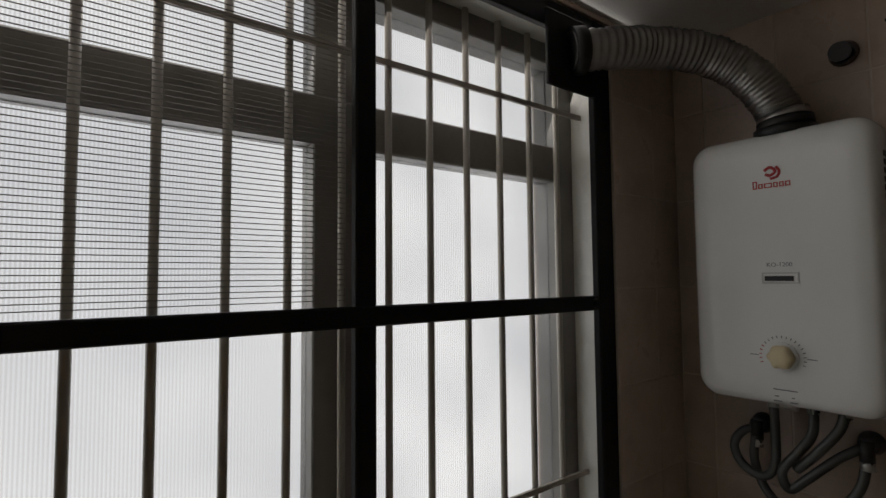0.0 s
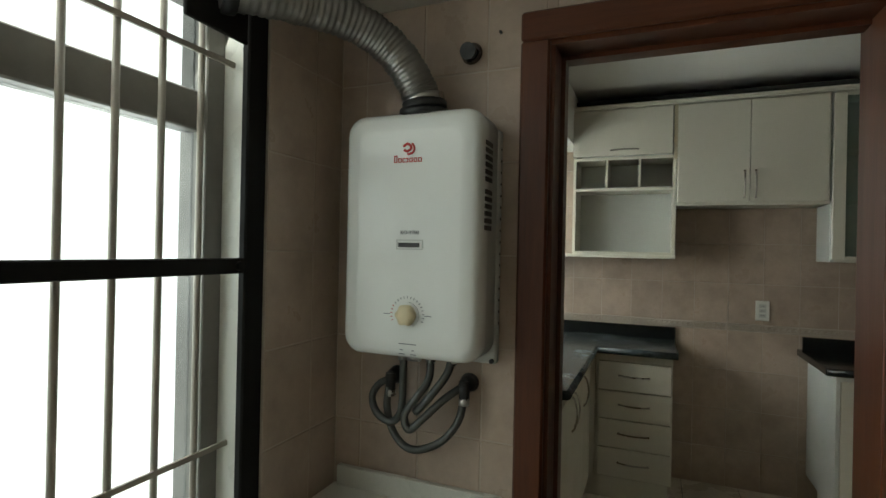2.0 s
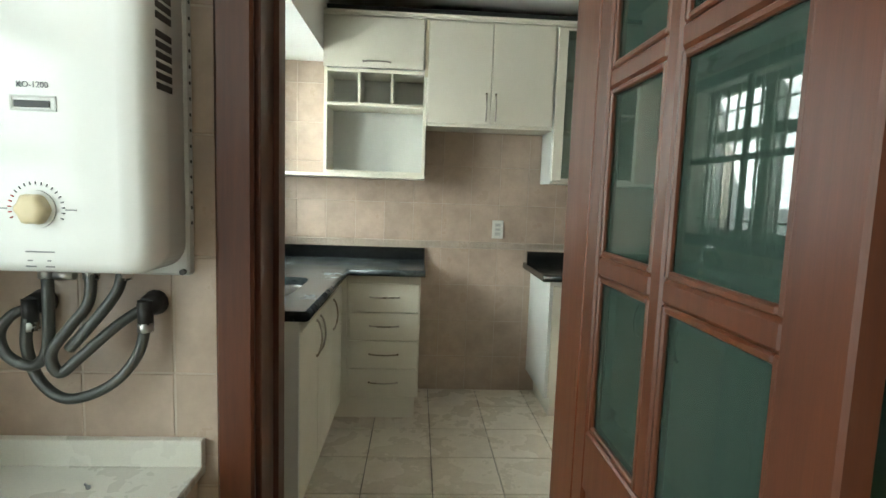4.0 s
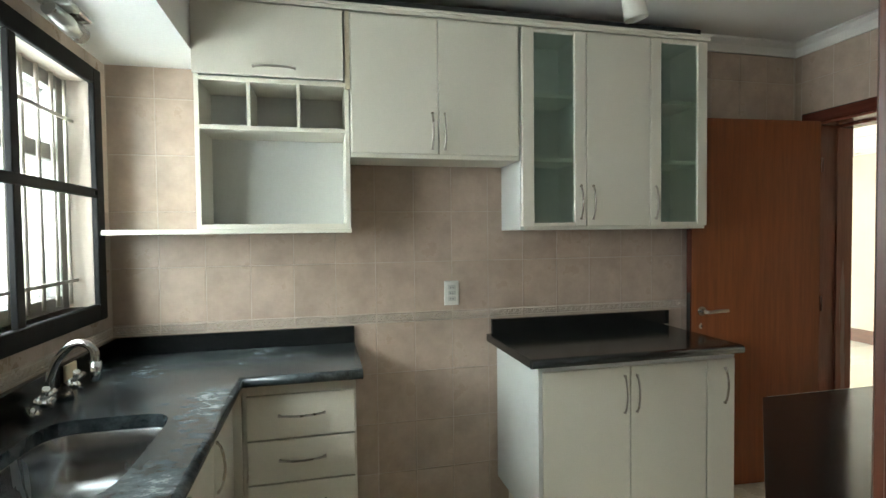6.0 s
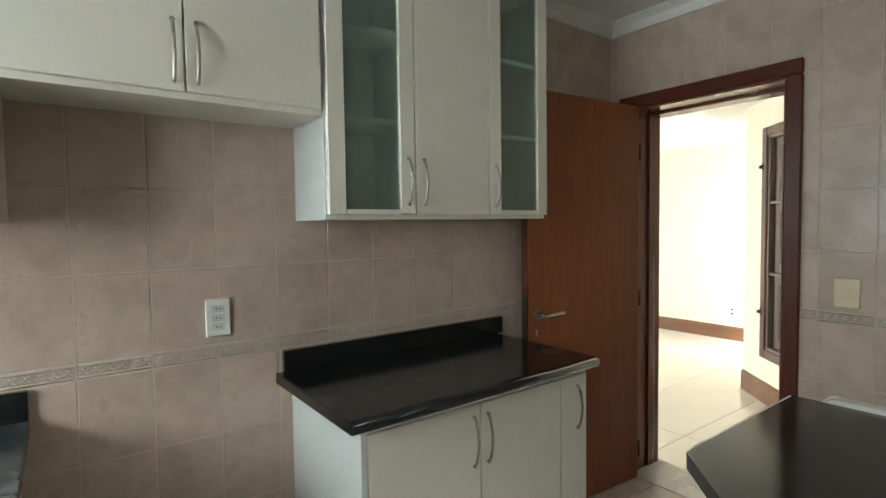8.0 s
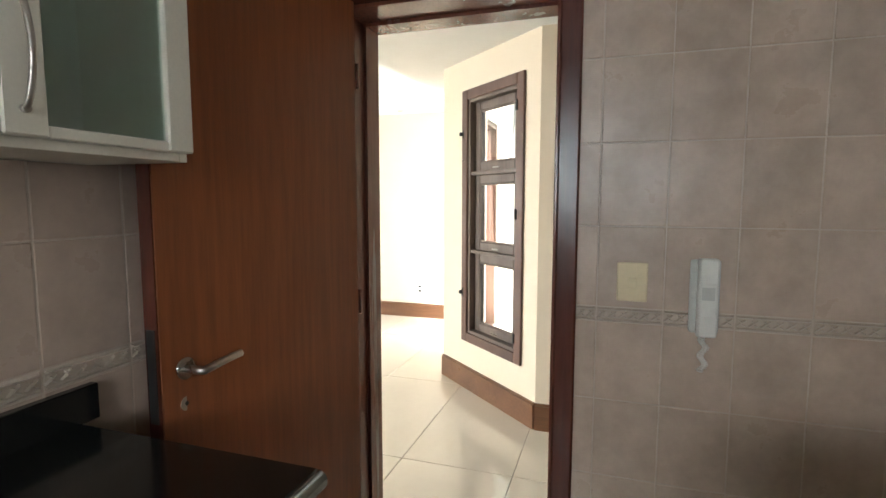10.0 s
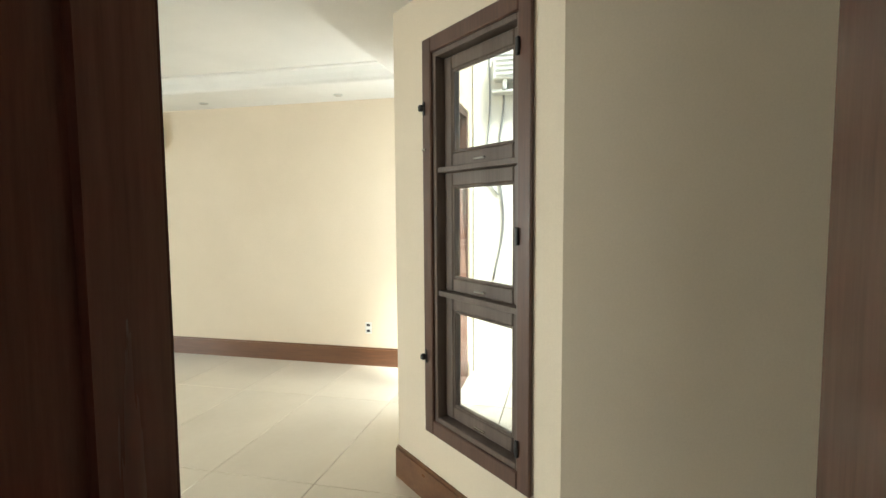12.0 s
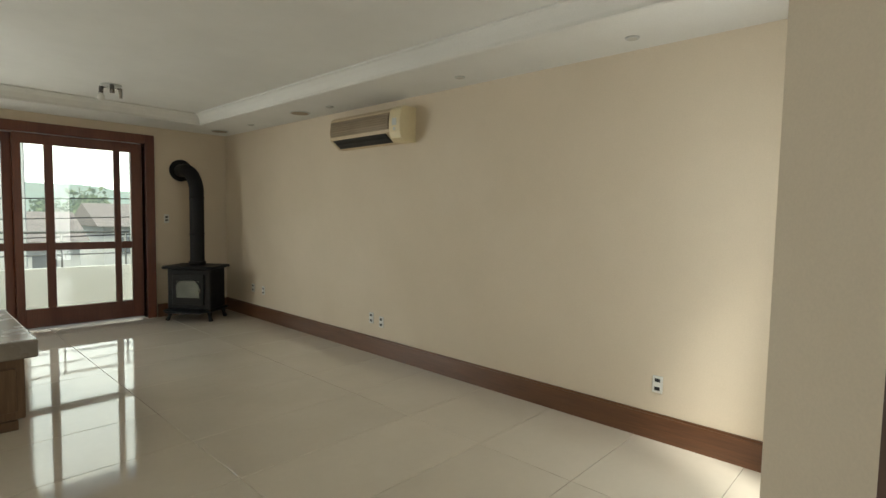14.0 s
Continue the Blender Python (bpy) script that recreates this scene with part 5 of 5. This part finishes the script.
tb = lambda *a, **k: moved(bx(*a, **k), turn)
tt = lambda pts, *a: moved(tube(pts, *a), turn)
part("firebox", tb(-0.27, 0.27, -0.19, 0.19, 0.14, 0.64, b=0.012), M_IRON, st)
part("top_plate", tb(-0.32, 0.32, -0.235, 0.235, 0.64, 0.675, b=0.012), M_IRON, st)
part("base_plate", tb(-0.30, 0.30, -0.24, 0.22, 0.115, 0.14, b=0.008), M_IRON, st)
part("ash_lip", tb(-0.22, 0.22, -0.34, -0.24, 0.115, 0.135, b=0.006), M_IRON, st)
for x in (-0.25, 0.25):
    for y in (-0.17, 0.17):
        part("leg", tt([(x, y, 0.118), (x * 1.03, y * 1.03, 0.05), (x * 1.1, y * 1.1, 0.0)], [0.03, 0.02, 0.028], 10), M_IRON, st)
dr = part("door", tb(-0.20, 0.20, -0.212, -0.189, 0.20, 0.58, b=0.008), M_IRON, st)
part("pane", tb(-0.14, 0.14, -0.216, -0.2125, 0.29, 0.50), M_GLASS, dr, "glass pane")
# sheet over the solid door; its dark grey stands in for the pane's reflection
part("pane_reflection_sheet", tb(-0.14, 0.14, -0.2124, -0.2121, 0.29, 0.50), M_HOSE, dr)
arch = [Vector((0.155 * math.cos(radians(a)), -0.216, 0.40 + 0.13 * math.sin(radians(a)))) for a in range(0, 181, 12)]
part("arch_moulding", tt(arch, 0.010, 8), M_IRON, dr)
part("door_latch", tt([(0.17, -0.215, 0.40), (0.17, -0.25, 0.40), (0.17, -0.255, 0.36)], 0.009, 8), M_HANDLE, dr)
part("air_slider", tb(-0.12, 0.12, -0.205, -0.190, 0.15, 0.185, b=0.003), M_IRON, st)
px, py = SX + 0.03, SYC + 0.05
part("flue_pipe", tube(smooth_path([(px, py, 0.67), (px, py, 1.0), (px, py, 1.55), (px - 0.005, py + 0.01, 1.68), (px - 0.03, py + 0.06, 1.80), (px - 0.055, py + 0.16, 1.86), (px - 0.06, SY - 0.005, 1.87)], 8), 0.085, 18), M_IRON, st, "black flue pipe with elbow")
part("flue_collar", tube([(px, py, 0.674), (px, py, 0.72)], 0.10, 20), M_IRON, st)
for z in (1.50, 1.05):
    part("pipe_joint", tube([(px, py, z), (px, py, z + 0.03)], 0.089, 18), M_IRON, st)
part("wall_rosette", tube([(px - 0.06, SY - 0.001, 1.87), (px - 0.06, SY - 0.02, 1.87)], 0.14, 24), M_IRON, st, "round wall rosette")

# hearth bench
hb = thing("hearth_bench", (5.0, 8.9, 0.0), "low carved wooden bench with a grey stone top", "bench")
part("base", bx(4.55, 5.36, 8.30, 9.5, 0.0, 0.06, 0.004), M_HEARTH, hb)
part("body", bx(4.55, 5.40, 8.32, 9.48, 0.06, 0.44, 0.006), M_HEARTH, hb)
for x in (4.6, 4.8, 5.0, 5.2):
    part("panel", bx(x, x + 0.16, 8.306, 8.32, 0.11, 0.38, 0.005), M_HEARTH, hb)
part("top", bx(4.5, 5.46, 8.24, 9.55, 0.445, 0.555, 0.012, 2), M_HEARTHTOP, hb)

# ---- slanted window ----
w3 = structure("window_3", join(*ring_frame(0.135, 0.85, 0.355, 2.165, 0.07, 0.0, 0.018, chamfer, 0.005)), M_WINWOOD, "tall brown wooden window with three glass panes", "window")
part("window_frame", join(*ring_frame(CW[0] - 0.002, CW[1] + 0.002, CW[2] - 0.002, CW[3] + 0.002, 0.028, -0.13, 0.003, chamfer, 0.003)), M_GLAREWOOD, w3)
wz = [0.448, 1.025, 1.58, 2.072]
for i in range(3):
    a, b = wz[i] + (0.012 if i else 0), wz[i + 1] - (0.012 if i < 2 else 0)
    if i:
        part("transom", pbox(0.226, 0.759, -0.125, -0.005, wz[i] - 0.012, wz[i] + 0.012, chamfer, 0.002), M_GLAREWOOD, w3)
    sash = part("sash", join(*ring_frame(0.228, 0.757, a, b, 0.062, -0.085, -0.04, chamfer, 0.006)), M_GLAREWOOD, w3)
    for bead in ring_frame(0.290, 0.695, a + 0.062, b - 0.062, 0.010, -0.054, -0.044, chamfer, 0.002):
        part("glazing_bead", bead, M_GLAREWOOD, sash)
    pn = part("pane", pbox(0.286, 0.699, -0.064, -0.060, a + 0.058, b - 0.058, chamfer), M_GLASS, sash)
    pn.visible_shadow = False
    part("catch", pbox(0.46, 0.53, -0.040, -0.030, a + 0.018, a + 0.026, chamfer, 0.002), M_HANDLE, sash, "small metal catch")
for z in (0.72, 1.86):
    part("latch_knob", join(pbox(0.822, 0.838, 0.018, 0.024, z - 0.03, z + 0.03, chamfer, 0.002), pbox(0.818, 0.842, 0.024, 0.048, z - 0.014, z + 0.014, chamfer, 0.006)), M_BLACKPL, w3, "black latch knob")
part("latch_pin", pbox(0.815, 0.840, 0.018, 0.030, 1.668, 1.68, chamfer, 0.003), M_HANDLE, w3)
for z in (0.52, 1.305, 1.97):
    part("hinge", pbox(0.190, 0.206, 0.018, 0.030, z - 0.032, z + 0.032, chamfer, 0.003), M_BLACKPL, w3, "black hinge")

# ---- sliding balcony door ----
sd = structure("door_3", join(*[pbox(*q, along_x, 0.006) for q in ((7.02, 7.125, SY - 0.03, 11.56, 0.0, 2.275), (4.85, 4.95, SY - 0.03, 11.56, 0.0, 2.275), (4.95, 7.02, SY - 0.03, 11.56, 2.165, 2.275))]), M_SLIDEWOOD, "wide reddish wooden sliding balcony door", "door")
for x0, x1, dd in ((5.76, 7.0, 11.44), (4.96, 5.80, 11.50)):
    sash = part("sash", join(*[bx(*q, 0.004) for q in ((x0, x0 + 0.075, dd, dd + 0.04, 0.03, 2.16), (x1 - 0.12, x1, dd, dd + 0.04, 0.03, 2.16), (x0 + 0.075, x1 - 0.12, dd, dd + 0.04, 0.03, 0.24), (x0 + 0.075, x1 - 0.12, dd, dd + 0.04, 2.05, 2.16))]), M_SLIDEWOOD, sd)
    if x1 > 6:
        bars = [(x0 + 0.075, 6.035), (6.115, 6.70), (6.765, x1 - 0.12)]
        for a, b in ((6.035, 6.115), (6.70, 6.765)):
            part("glazing_bar", bx(a, b, dd + 0.002, dd + 0.038, 0.24, 2.05, 0.004), M_SLIDEWOOD, sash)
    else:
        bars = [(x0 + 0.075, x1 - 0.12)]
    for a, b in bars:
        part("mid_rail", bx(a, b, dd + 0.003, dd + 0.037, 0.885, 0.97, 0.004), M_SLIDEWOOD, sash)
        for c, e in ((0.24, 0.885), (0.97, 2.05)):
            pn = part("pane", bx(a - 0.004, b + 0.004, dd + 0.018, dd + 0.022, c - 0.004, e + 0.004), M_GLASS, sash)
            pn.visible_shadow = False
w4 = structure("window_4", join(*ring_frame(HW[0], HW[1], HW[2], HW[3], 0.05, 4.48, 4.58, along_x, 0.003)), M_WINWOOD, "brown wooden glazed opening to the yard", "window")

# ---- outside: yard behind the slanted window ----
structure("yard_floor", prism([(5.58, -1.0), (7.78, -1.0), (7.78, 4.46), (6.31, 4.46), (5.58, 3.67)], -0.36, 0.078), M_FLOORGROUT, "weathered tiled yard floor", "yard")
structure("yard_wall_east", bx(7.78, 8.02, -1.0, 4.46, -0.36, 3.2), M_EXTWALL, "stained white rendered yard wall", "wall")
structure("yard_wall_south", bx(5.3, 8.2, -1.3, -1.0, -0.36, 1.9), M_EXTWALL, "stained white rendered yard wall", "wall")
single("wall_panel", bx(7.762, 7.779, 3.30, 4.025, 0.942, 1.548, 0.004), M_REDPANEL, "faded red painted panel on yard wall", "panel")
cb = thing("cable", (7.765, 4.25, 1.0), "thin grey cable hanging down yard wall", "cable")
part("strand", tube(smooth_path([(7.772, 4.28, 2.9), (7.765, 4.22, 2.3), (7.768, 4.26, 1.8), (7.766, 4.22, 1.3), (7.770, 4.30, 0.85)], 8), 0.008, 6), M_GREYPRINT, cb)
part("strand", tube(smooth_path([(7.772, 4.34, 2.9), (7.768, 4.33, 2.2), (7.768, 4.36, 1.7), (7.770, 4.26, 1.52)], 8), 0.006, 6), M_GREYPRINT, cb)
ou = thing("outdoor_unit", (7.7, 4.06, 2.29), "weathered grey outdoor air conditioning unit on yard wall", "outdoor unit")
part("casing", bx(7.65, 7.779, 3.83, 4.29, 2.385, 2.60, 0.012, 2), M_WHITEPL, ou)
for i in range(5):
    part("slat", bx(7.642, 7.6495, 3.86, 4.26, 2.41 + i * 0.036, 2.425 + i * 0.036, 0.002), M_GREYPL, ou)
for y in (3.90, 4.20):
    part("bracket", bx(7.66, 7.779, y - 0.015, y + 0.015, 2.3106, 2.3845, 0.003), M_GREYPL, ou)
part("drip_tray", bx(7.67, 7.779, 3.82, 4.30, 2.29, 2.3105, 0.004), M_GREYPL, ou)
vw = thing("vent_window", (7.77, 3.9, 2.63), "small dark window high in yard wall", "window")
part("pane", bx(7.768, 7.779, 3.62, 4.17, 2.64, 2.98), M_GREYPRINT, vw)
for g in ring_frame(3.59, 4.20, 2.61, 3.01, 0.03, 7.760, 7.7795, along_y):
    part("frame", g, M_WHITEPL, vw)
dp = thing("pipe_outlet", (7.77, 4.13, 0.25), "small capped drain outlet low on yard wall", "pipe")
part("cap", tube([(7.779, 4.13, 0.27), (7.755, 4.13, 0.27)], 0.03, 14), M_GREYPL, dp)

# ---- outside: balcony, street and distance ----
structure("balcony_floor", bx(3.6, 8.4, 11.55, 13.3, -0.2, -0.012), M_YARD, "pale tiled balcony floor", "balcony")
structure("balcony_wall", bx(3.6, 8.4, 13.2, 13.32, -0.2, 0.52), M_EXTWALL, "low white balcony wall", "wall")
structure("balcony_side", bx(7.35, 7.47, 11.55, 13.2, -0.01, 2.6), M_EXTWALL, "white balcony side wall", "wall")
br = thing("balcony_rail", (5.8, 13.26, 0.52), "grey metal balcony railing", "railing")
for z in (0.70, 0.86, 1.02):
    part("rail", tube([(3.7, 13.26, z), (7.35, 13.26, z)], 0.018 if z > 1 else 0.010, 10), M_RAIL, br)
for x in (3.8, 4.7, 5.6, 6.5, 7.3):
    part("post", tube([(x, 13.26, 0.52), (x, 13.26, 1.02)], 0.014, 8), M_RAIL, br)
structure("ground", bx(-400, 420, -300, 700, -3.4, -3.2), M_GROUND, "grey street ground reaching the distance", "ground")
bm = bmesh.new()
N = 60
tops = []
for i in range(N + 1):
    x = -200 + 420 * i / N
    h = 10 + 8 * noise.noise((x * 0.012, 0.3, 0)) + 3.5 * noise.noise((x * 0.06, 1.7, 0)) + 1.5 * noise.noise((x * 0.21, 4.7, 0))
    tops.append((bm.verts.new((x, 180, -3.2)), bm.verts.new((x, 205, h - 3)), bm.verts.new((x, 320, h))))
for a, b in zip(tops, tops[1:]):
    bm.faces.new((a[0], b[0], b[1], a[1]))
    bm.faces.new((a[1], b[1], b[2], a[2]))
structure("backdrop_sky", bx(-380, 460, 430, 431, -3.2, 190), M_FARSKY, "pale bright sky above the distant hills", "sky")
structure("backdrop_hill", bm, M_HAZEHILL, "wooded hills in the distance", "hill")


for z, sag, y in ((1.35, 0.10, 17.0), (0.95, 0.14, 17.3), (0.55, 0.12, 17.6)):
    pc = thing("power_cable", (5.0, y, z), "dark overhead power cable across the street", "cable", "power cables")
    part("strand", tube([(-12 + 2 * i, y, z + 0.35 * (-12 + 2 * i) / 12 + sag * ((i - 9) / 9) ** 2) for i in range(19)], 0.012, 6), M_BLACKPL, pc)
for x in (-12.0, 24.0):
    pp = thing("power_pole", (x, 17.3, -3.2), "grey concrete power pole beyond the balcony", "pole", "power poles")
    part("shaft", tube([(x, 17.3, -3.2), (x, 17.3, 2.6)], [0.16, 0.11], 12), M_EXTWALL, pp)
    part("crossarm", bx(x - 0.05, x + 0.05, 16.8, 17.8, 0.2 if x < 0 else 1.3, 0.32 if x < 0 else 1.42), M_EXTWALL, pp)


def far_house(x, y, w, d, h, group="far houses"):
    o = thing("house", (x, y, -3.2), "far pale house with a clay tile roof", "house", group)
    part("wall", bx(x - w / 2, x + w / 2, y - d / 2, y + d / 2, -3.2, h, 0.02), M_EXTWALL, o)
    bm = bmesh.new()
    vs = [bm.verts.new(p) for p in ((x - w / 2 - 0.4, y - d / 2 - 0.4, h), (x + w / 2 + 0.4, y - d / 2 - 0.4, h), (x + w / 2 + 0.4, y + d / 2 + 0.4, h), (x - w / 2 - 0.4, y + d / 2 + 0.4, h), (x - w / 2 - 0.4, y, h + 1.5), (x + w / 2 + 0.4, y, h + 1.5))]
    for f in ((0, 1, 5, 4), (2, 3, 4, 5), (0, 4, 3), (1, 2, 5), (0, 3, 2, 1)):
        bm.faces.new([vs[i] for i in f])
    part("roof", bm, M_ROOFTILE, o)
    for k in range(3):
        xx = x - w / 3 + k * w / 3
        part("window", bx(xx - 0.5, xx + 0.5, y - d / 2 - 0.05, y - d / 2 + 0.02, h - 1.8, h - 0.7), M_GREYPRINT, o)


far_house(7, 40, 9, 7, -0.3)
far_house(18, 46, 8, 7, 0.3)
far_house(27, 52, 10, 7, 0.0)


def far_tree(x, y, h, seed):
    rnd = random.Random(seed)
    o = thing("tree", (x, y, -3.2), "leafy green tree beyond the street", "tree", "far trees")
    part("trunk", tube([(x, y, -3.2), (x + 0.1, y, -3.2 + h * 0.4), (x + 0.3, y, -3.2 + h * 0.75)], [0.22, 0.15, 0.05], 8), M_DARKWOOD, o)
    bm = bmesh.new()
    for i in range(900):
        a, b, r = rnd.uniform(0, 6.283), rnd.uniform(-1, 1), rnd.uniform(0.4, 1.0)
        lump = 0.75 + 0.35 * math.sin(a * 3 + seed) * math.cos(b * 4)
        c = Vector((x + h * 0.33 * r * lump * math.cos(a) * math.sqrt(1 - b * b), y + h * 0.33 * r * lump * math.sin(a) * math.sqrt(1 - b * b), -3.2 + h * 0.68 + h * 0.3 * r * lump * b))
        s = rnd.uniform(0.12, 0.3)
        u, v = Vector((rnd.gauss(0, 1), rnd.gauss(0, 1), rnd.gauss(0, 1))).normalized() * s, Vector((rnd.gauss(0, 1), rnd.gauss(0, 1), rnd.gauss(0, 1))).normalized() * s
        bm.faces.new([bm.verts.new(q) for q in (c - u, c + v, c + u, c - v)])
    part("crown", bm, M_HAZELEAF, o)


far_tree(17.5, 62, 7.0, 1)
far_tree(34.0, 70, 8.0, 2)
far_tree(15.0, 66, 6.0, 3)
wb = thing("apartment_building", (5.0, 23.0, -3.2), "tall white rendered building across the street", "building")
part("wall", bx(2.0, 7.05, 20, 26, -3.2, 9.0, 0.02), M_EXTWALL, wb)
for z in (-1.0, 2.0, 5.0):
    part("window", bx(3.2, 4.4, 19.96, 20.02, z, z + 1.2, 0.01), M_GREYPRINT, wb)


# ---- tiles, as pieces of the walls and floors ----
def piece_mesh(name, w, h, t, material, emboss=False):
    """A tile lying in u, v with its face at t, edges eased."""
    bm = bmesh.new()
    e = 0.0018
    lo = [bm.verts.new(p) for p in ((0, 0, 0), (w, 0, 0), (w, h, 0), (0, h, 0))]
    mid = [bm.verts.new(p) for p in ((0, 0, t - e), (w, 0, t - e), (w, h, t - e), (0, h, t - e))]
    hi = [bm.verts.new(p) for p in ((e, e, t), (w - e, e, t), (w - e, h - e, t), (e, h - e, t))]
    bm.faces.new(hi)
    for a, b in ((lo, mid), (mid, hi)):
        for i in range(4):
            j = (i + 1) % 4
            bm.faces.new((a[i], a[j], b[j], b[i]))
    if emboss:
        def ridge(x0, y0, x1, y1, k, rise=0.0045):
            # a rounded bar as a three-sided prism with hipped ends
            n = math.hypot(x1 - x0, y1 - y0)
            ux, uy = (x1 - x0) / n, (y1 - y0) / n
            foot = [bm.verts.new((x - s * uy * k, y + s * ux * k, t)) for x, y, s in ((x0, y0, -1), (x1, y1, -1), (x1, y1, 1), (x0, y0, 1))]
            a, b = bm.verts.new((x0 + ux * k, y0 + uy * k, t + rise)), bm.verts.new((x1 - ux * k, y1 - uy * k, t + rise))
            for f in ((foot[0], foot[1], b, a), (foot[2], foot[3], a, b), (foot[1], foot[2], b), (foot[3], foot[0], a)):
                bm.faces.new(f)
        count = max(1, round(w / 0.03))
        for i in range(count):
            c = w * (i + 0.5) / count
            ridge(c - w / count * 0.5, h * 0.28, c + w / count * 0.3, h * 0.72, 0.0034)
            ridge(c - w / count * 0.25, h * 0.68, c + w / count * 0.05, h * 0.55, 0.0024)
            ridge(c - w / count * 0.05, h * 0.42, c + w / count * 0.3, h * 0.3, 0.0024)
        ridge(0.003, h * 0.12, w - 0.003, h * 0.12, 0.003)
        ridge(0.003, h * 0.88, w - 0.003, h * 0.88, 0.003)
    me = bpy.data.meshes.new(name)
    bm.to_mesh(me)
    bm.free()
    me.materials.append(material)
    return me


TW, JOINT = 0.1845, 0.0032
ROWS = [(-0.165, 0.075), (0.075, 0.315), (0.315, 0.555), (0.555, 0.795), (0.795, 1.035), (1.035, 1.080), (1.080, 1.320), (1.320, 1.560), (1.560, 1.800), (1.800, 2.040), (2.040, 2.280), (2.280, 2.520)]
LROWS = [(-0.24 + 0.245 * i, 0.005 + 0.245 * i) for i in range(10)]
cache = {}


def tile_wall(owner, face, u0, u1, start, z0, z1, holes=(), flip=False, rows=ROWS):
    """Tiles over u0..u1 of a wall, clipped at its ends and openings; face(u, z) is the pose of a tile's lower corner."""
    k = math.floor((u0 - start) / TW)
    while start + k * TW < u1 - 0.004:
        a, b = max(u0, start + k * TW) + JOINT / 2, min(u1, start + (k + 1) * TW) - JOINT / 2
        k += 1
        if b - a < 0.012:
            continue
        for r0, r1 in rows:
            spans = [(max(z0, r0) + JOINT / 2, min(z1, r1) - JOINT / 2, a, b)]
            for h in holes:
                nxt = []
                for c, e, p, q in spans:
                    if q <= h[0] or p >= h[1] or e <= h[2] or c >= h[3]:
                        nxt.append((c, e, p, q))
                        continue
                    if p < h[0]:
                        nxt.append((c, e, p, h[0]))
                    if q > h[1]:
                        nxt.append((c, e, h[1], q))
                    if c < h[2]:
                        nxt.append((c, h[2], max(p, h[0]), min(q, h[1])))
                    if e > h[3]:
                        nxt.append((h[3], e, max(p, h[0]), min(q, h[1])))
                spans = nxt
            for c, e, p, q in spans:
                if e - c < 0.008 or q - p < 0.008:
                    continue
                border = r1 - r0 < 0.1
                key = (round(q - p, 3), round(e - c, 3), border)
                if key not in cache:
                    cache[key] = piece_mesh("tile", q - p, e - c, 0.006, M_BORDER if border else M_TILE, border)
                ob = new("border_tile" if border else "tile", cache[key])
                ob.parent = owner
                ob.matrix_basis = face(q if flip else p, c)


face_n = lambda u, z: Matrix(((1, 0, 0, u), (0, 0, -1, NY + 0.006), (0, 1, 0, z), (0, 0, 0, 1)))
face_l = lambda u, z: Matrix(((1, 0, 0, u), (0, 0, -1, LY0 + 0.006), (0, 1, 0, z), (0, 0, 0, 1)))
face_e = lambda u, z: Matrix(((0, 0, -1, EX + 0.006), (-1, 0, 0, u), (0, 1, 0, z), (0, 0, 0, 1)))
face_w = lambda u, z: Matrix(((0, 0, 1, WX - 0.006), (1, 0, 0, u), (0, 1, 0, z), (0, 0, 0, 1)))
tile_wall(north, face_n, WX, EX, 0.660, FZ, KC)
tile_wall(part_wall, face_l, WX, 2.5, 0.93, FZ, LC, [(DX0, DX1, -1, DZ)], rows=LROWS)
tile_wall(east, face_e, KY0, NY, 3.377, FZ, KC, [(EY0, EY1, -1, EZ)], True)
tile_wall(west, face_w, 1.0, LY0, 1.781, FZ, SOF, [LWH], rows=LROWS)
tile_wall(west, face_w, KY0, NY, 4.156, FZ, SOF, [KW])

floor_k = bpy.data.objects["floor_kitchen"]
FT = 0.313
fme = piece_mesh("tile", FT - 0.004, FT - 0.004, 0.008, M_FLOORTILE)
for i in range(13):
    for j in range(19):
        x, y = 1.527 - 4 * FT + i * FT, 3.445 - 15 * FT + j * FT
        if x < EX1 and y < 4.4:
            w, h = min(FT, EX1 - x) - 0.004, min(FT, 4.44 - y) - 0.004
            me = fme if w > FT - 0.01 and h > FT - 0.01 else piece_mesh("tile", w, h, 0.008, M_FLOORTILE)
            ob = new("tile", me)
            ob.parent = floor_k
            ob.location = (x, y, FZ - 0.008)
floor_l = bpy.data.objects["floor_living"]
PX, PY = 1.17, 0.605
for i in range(7):
    for j in range(22):
        x0, y0 = 6.04 + (i - 5) * PX, 6.2 + (j - 13) * PY
        x1, y1 = x0 + PX, y0 + PY
        x0, x1, y0, y1 = max(x0, EX1 if y1 < 4.7 else 0.32), min(x1, 8.03 if y1 > 4.75 else 5.57 if y1 < 4 else 6.3), max(y0, -1.4), min(y1, SY + 0.1)
        if x1 - x0 > 0.05 and y1 - y0 > 0.05:
            ob = new("tile", piece_mesh("tile", x1 - x0 - 0.003, y1 - y0 - 0.003, 0.006, M_PORCELAIN))
            ob.parent = floor_l
            ob.location = (x0, y0, -0.006)
yard = bpy.data.objects["yard_floor"]
YT = 0.36
yme = piece_mesh("tile", YT - 0.008, YT - 0.008, 0.012, M_YARD)
for i in range(6):
    for j in range(14):
        x, y = 7.775 - (i + 1) * YT, 4.135 - (j - 0) * YT
        if y > -0.95 and y + YT < 3.684 + (x - 5.58) * 1.077:
            ob = new("tile", yme)
            ob.parent = yard
            ob.location = (x, y, 0.078)
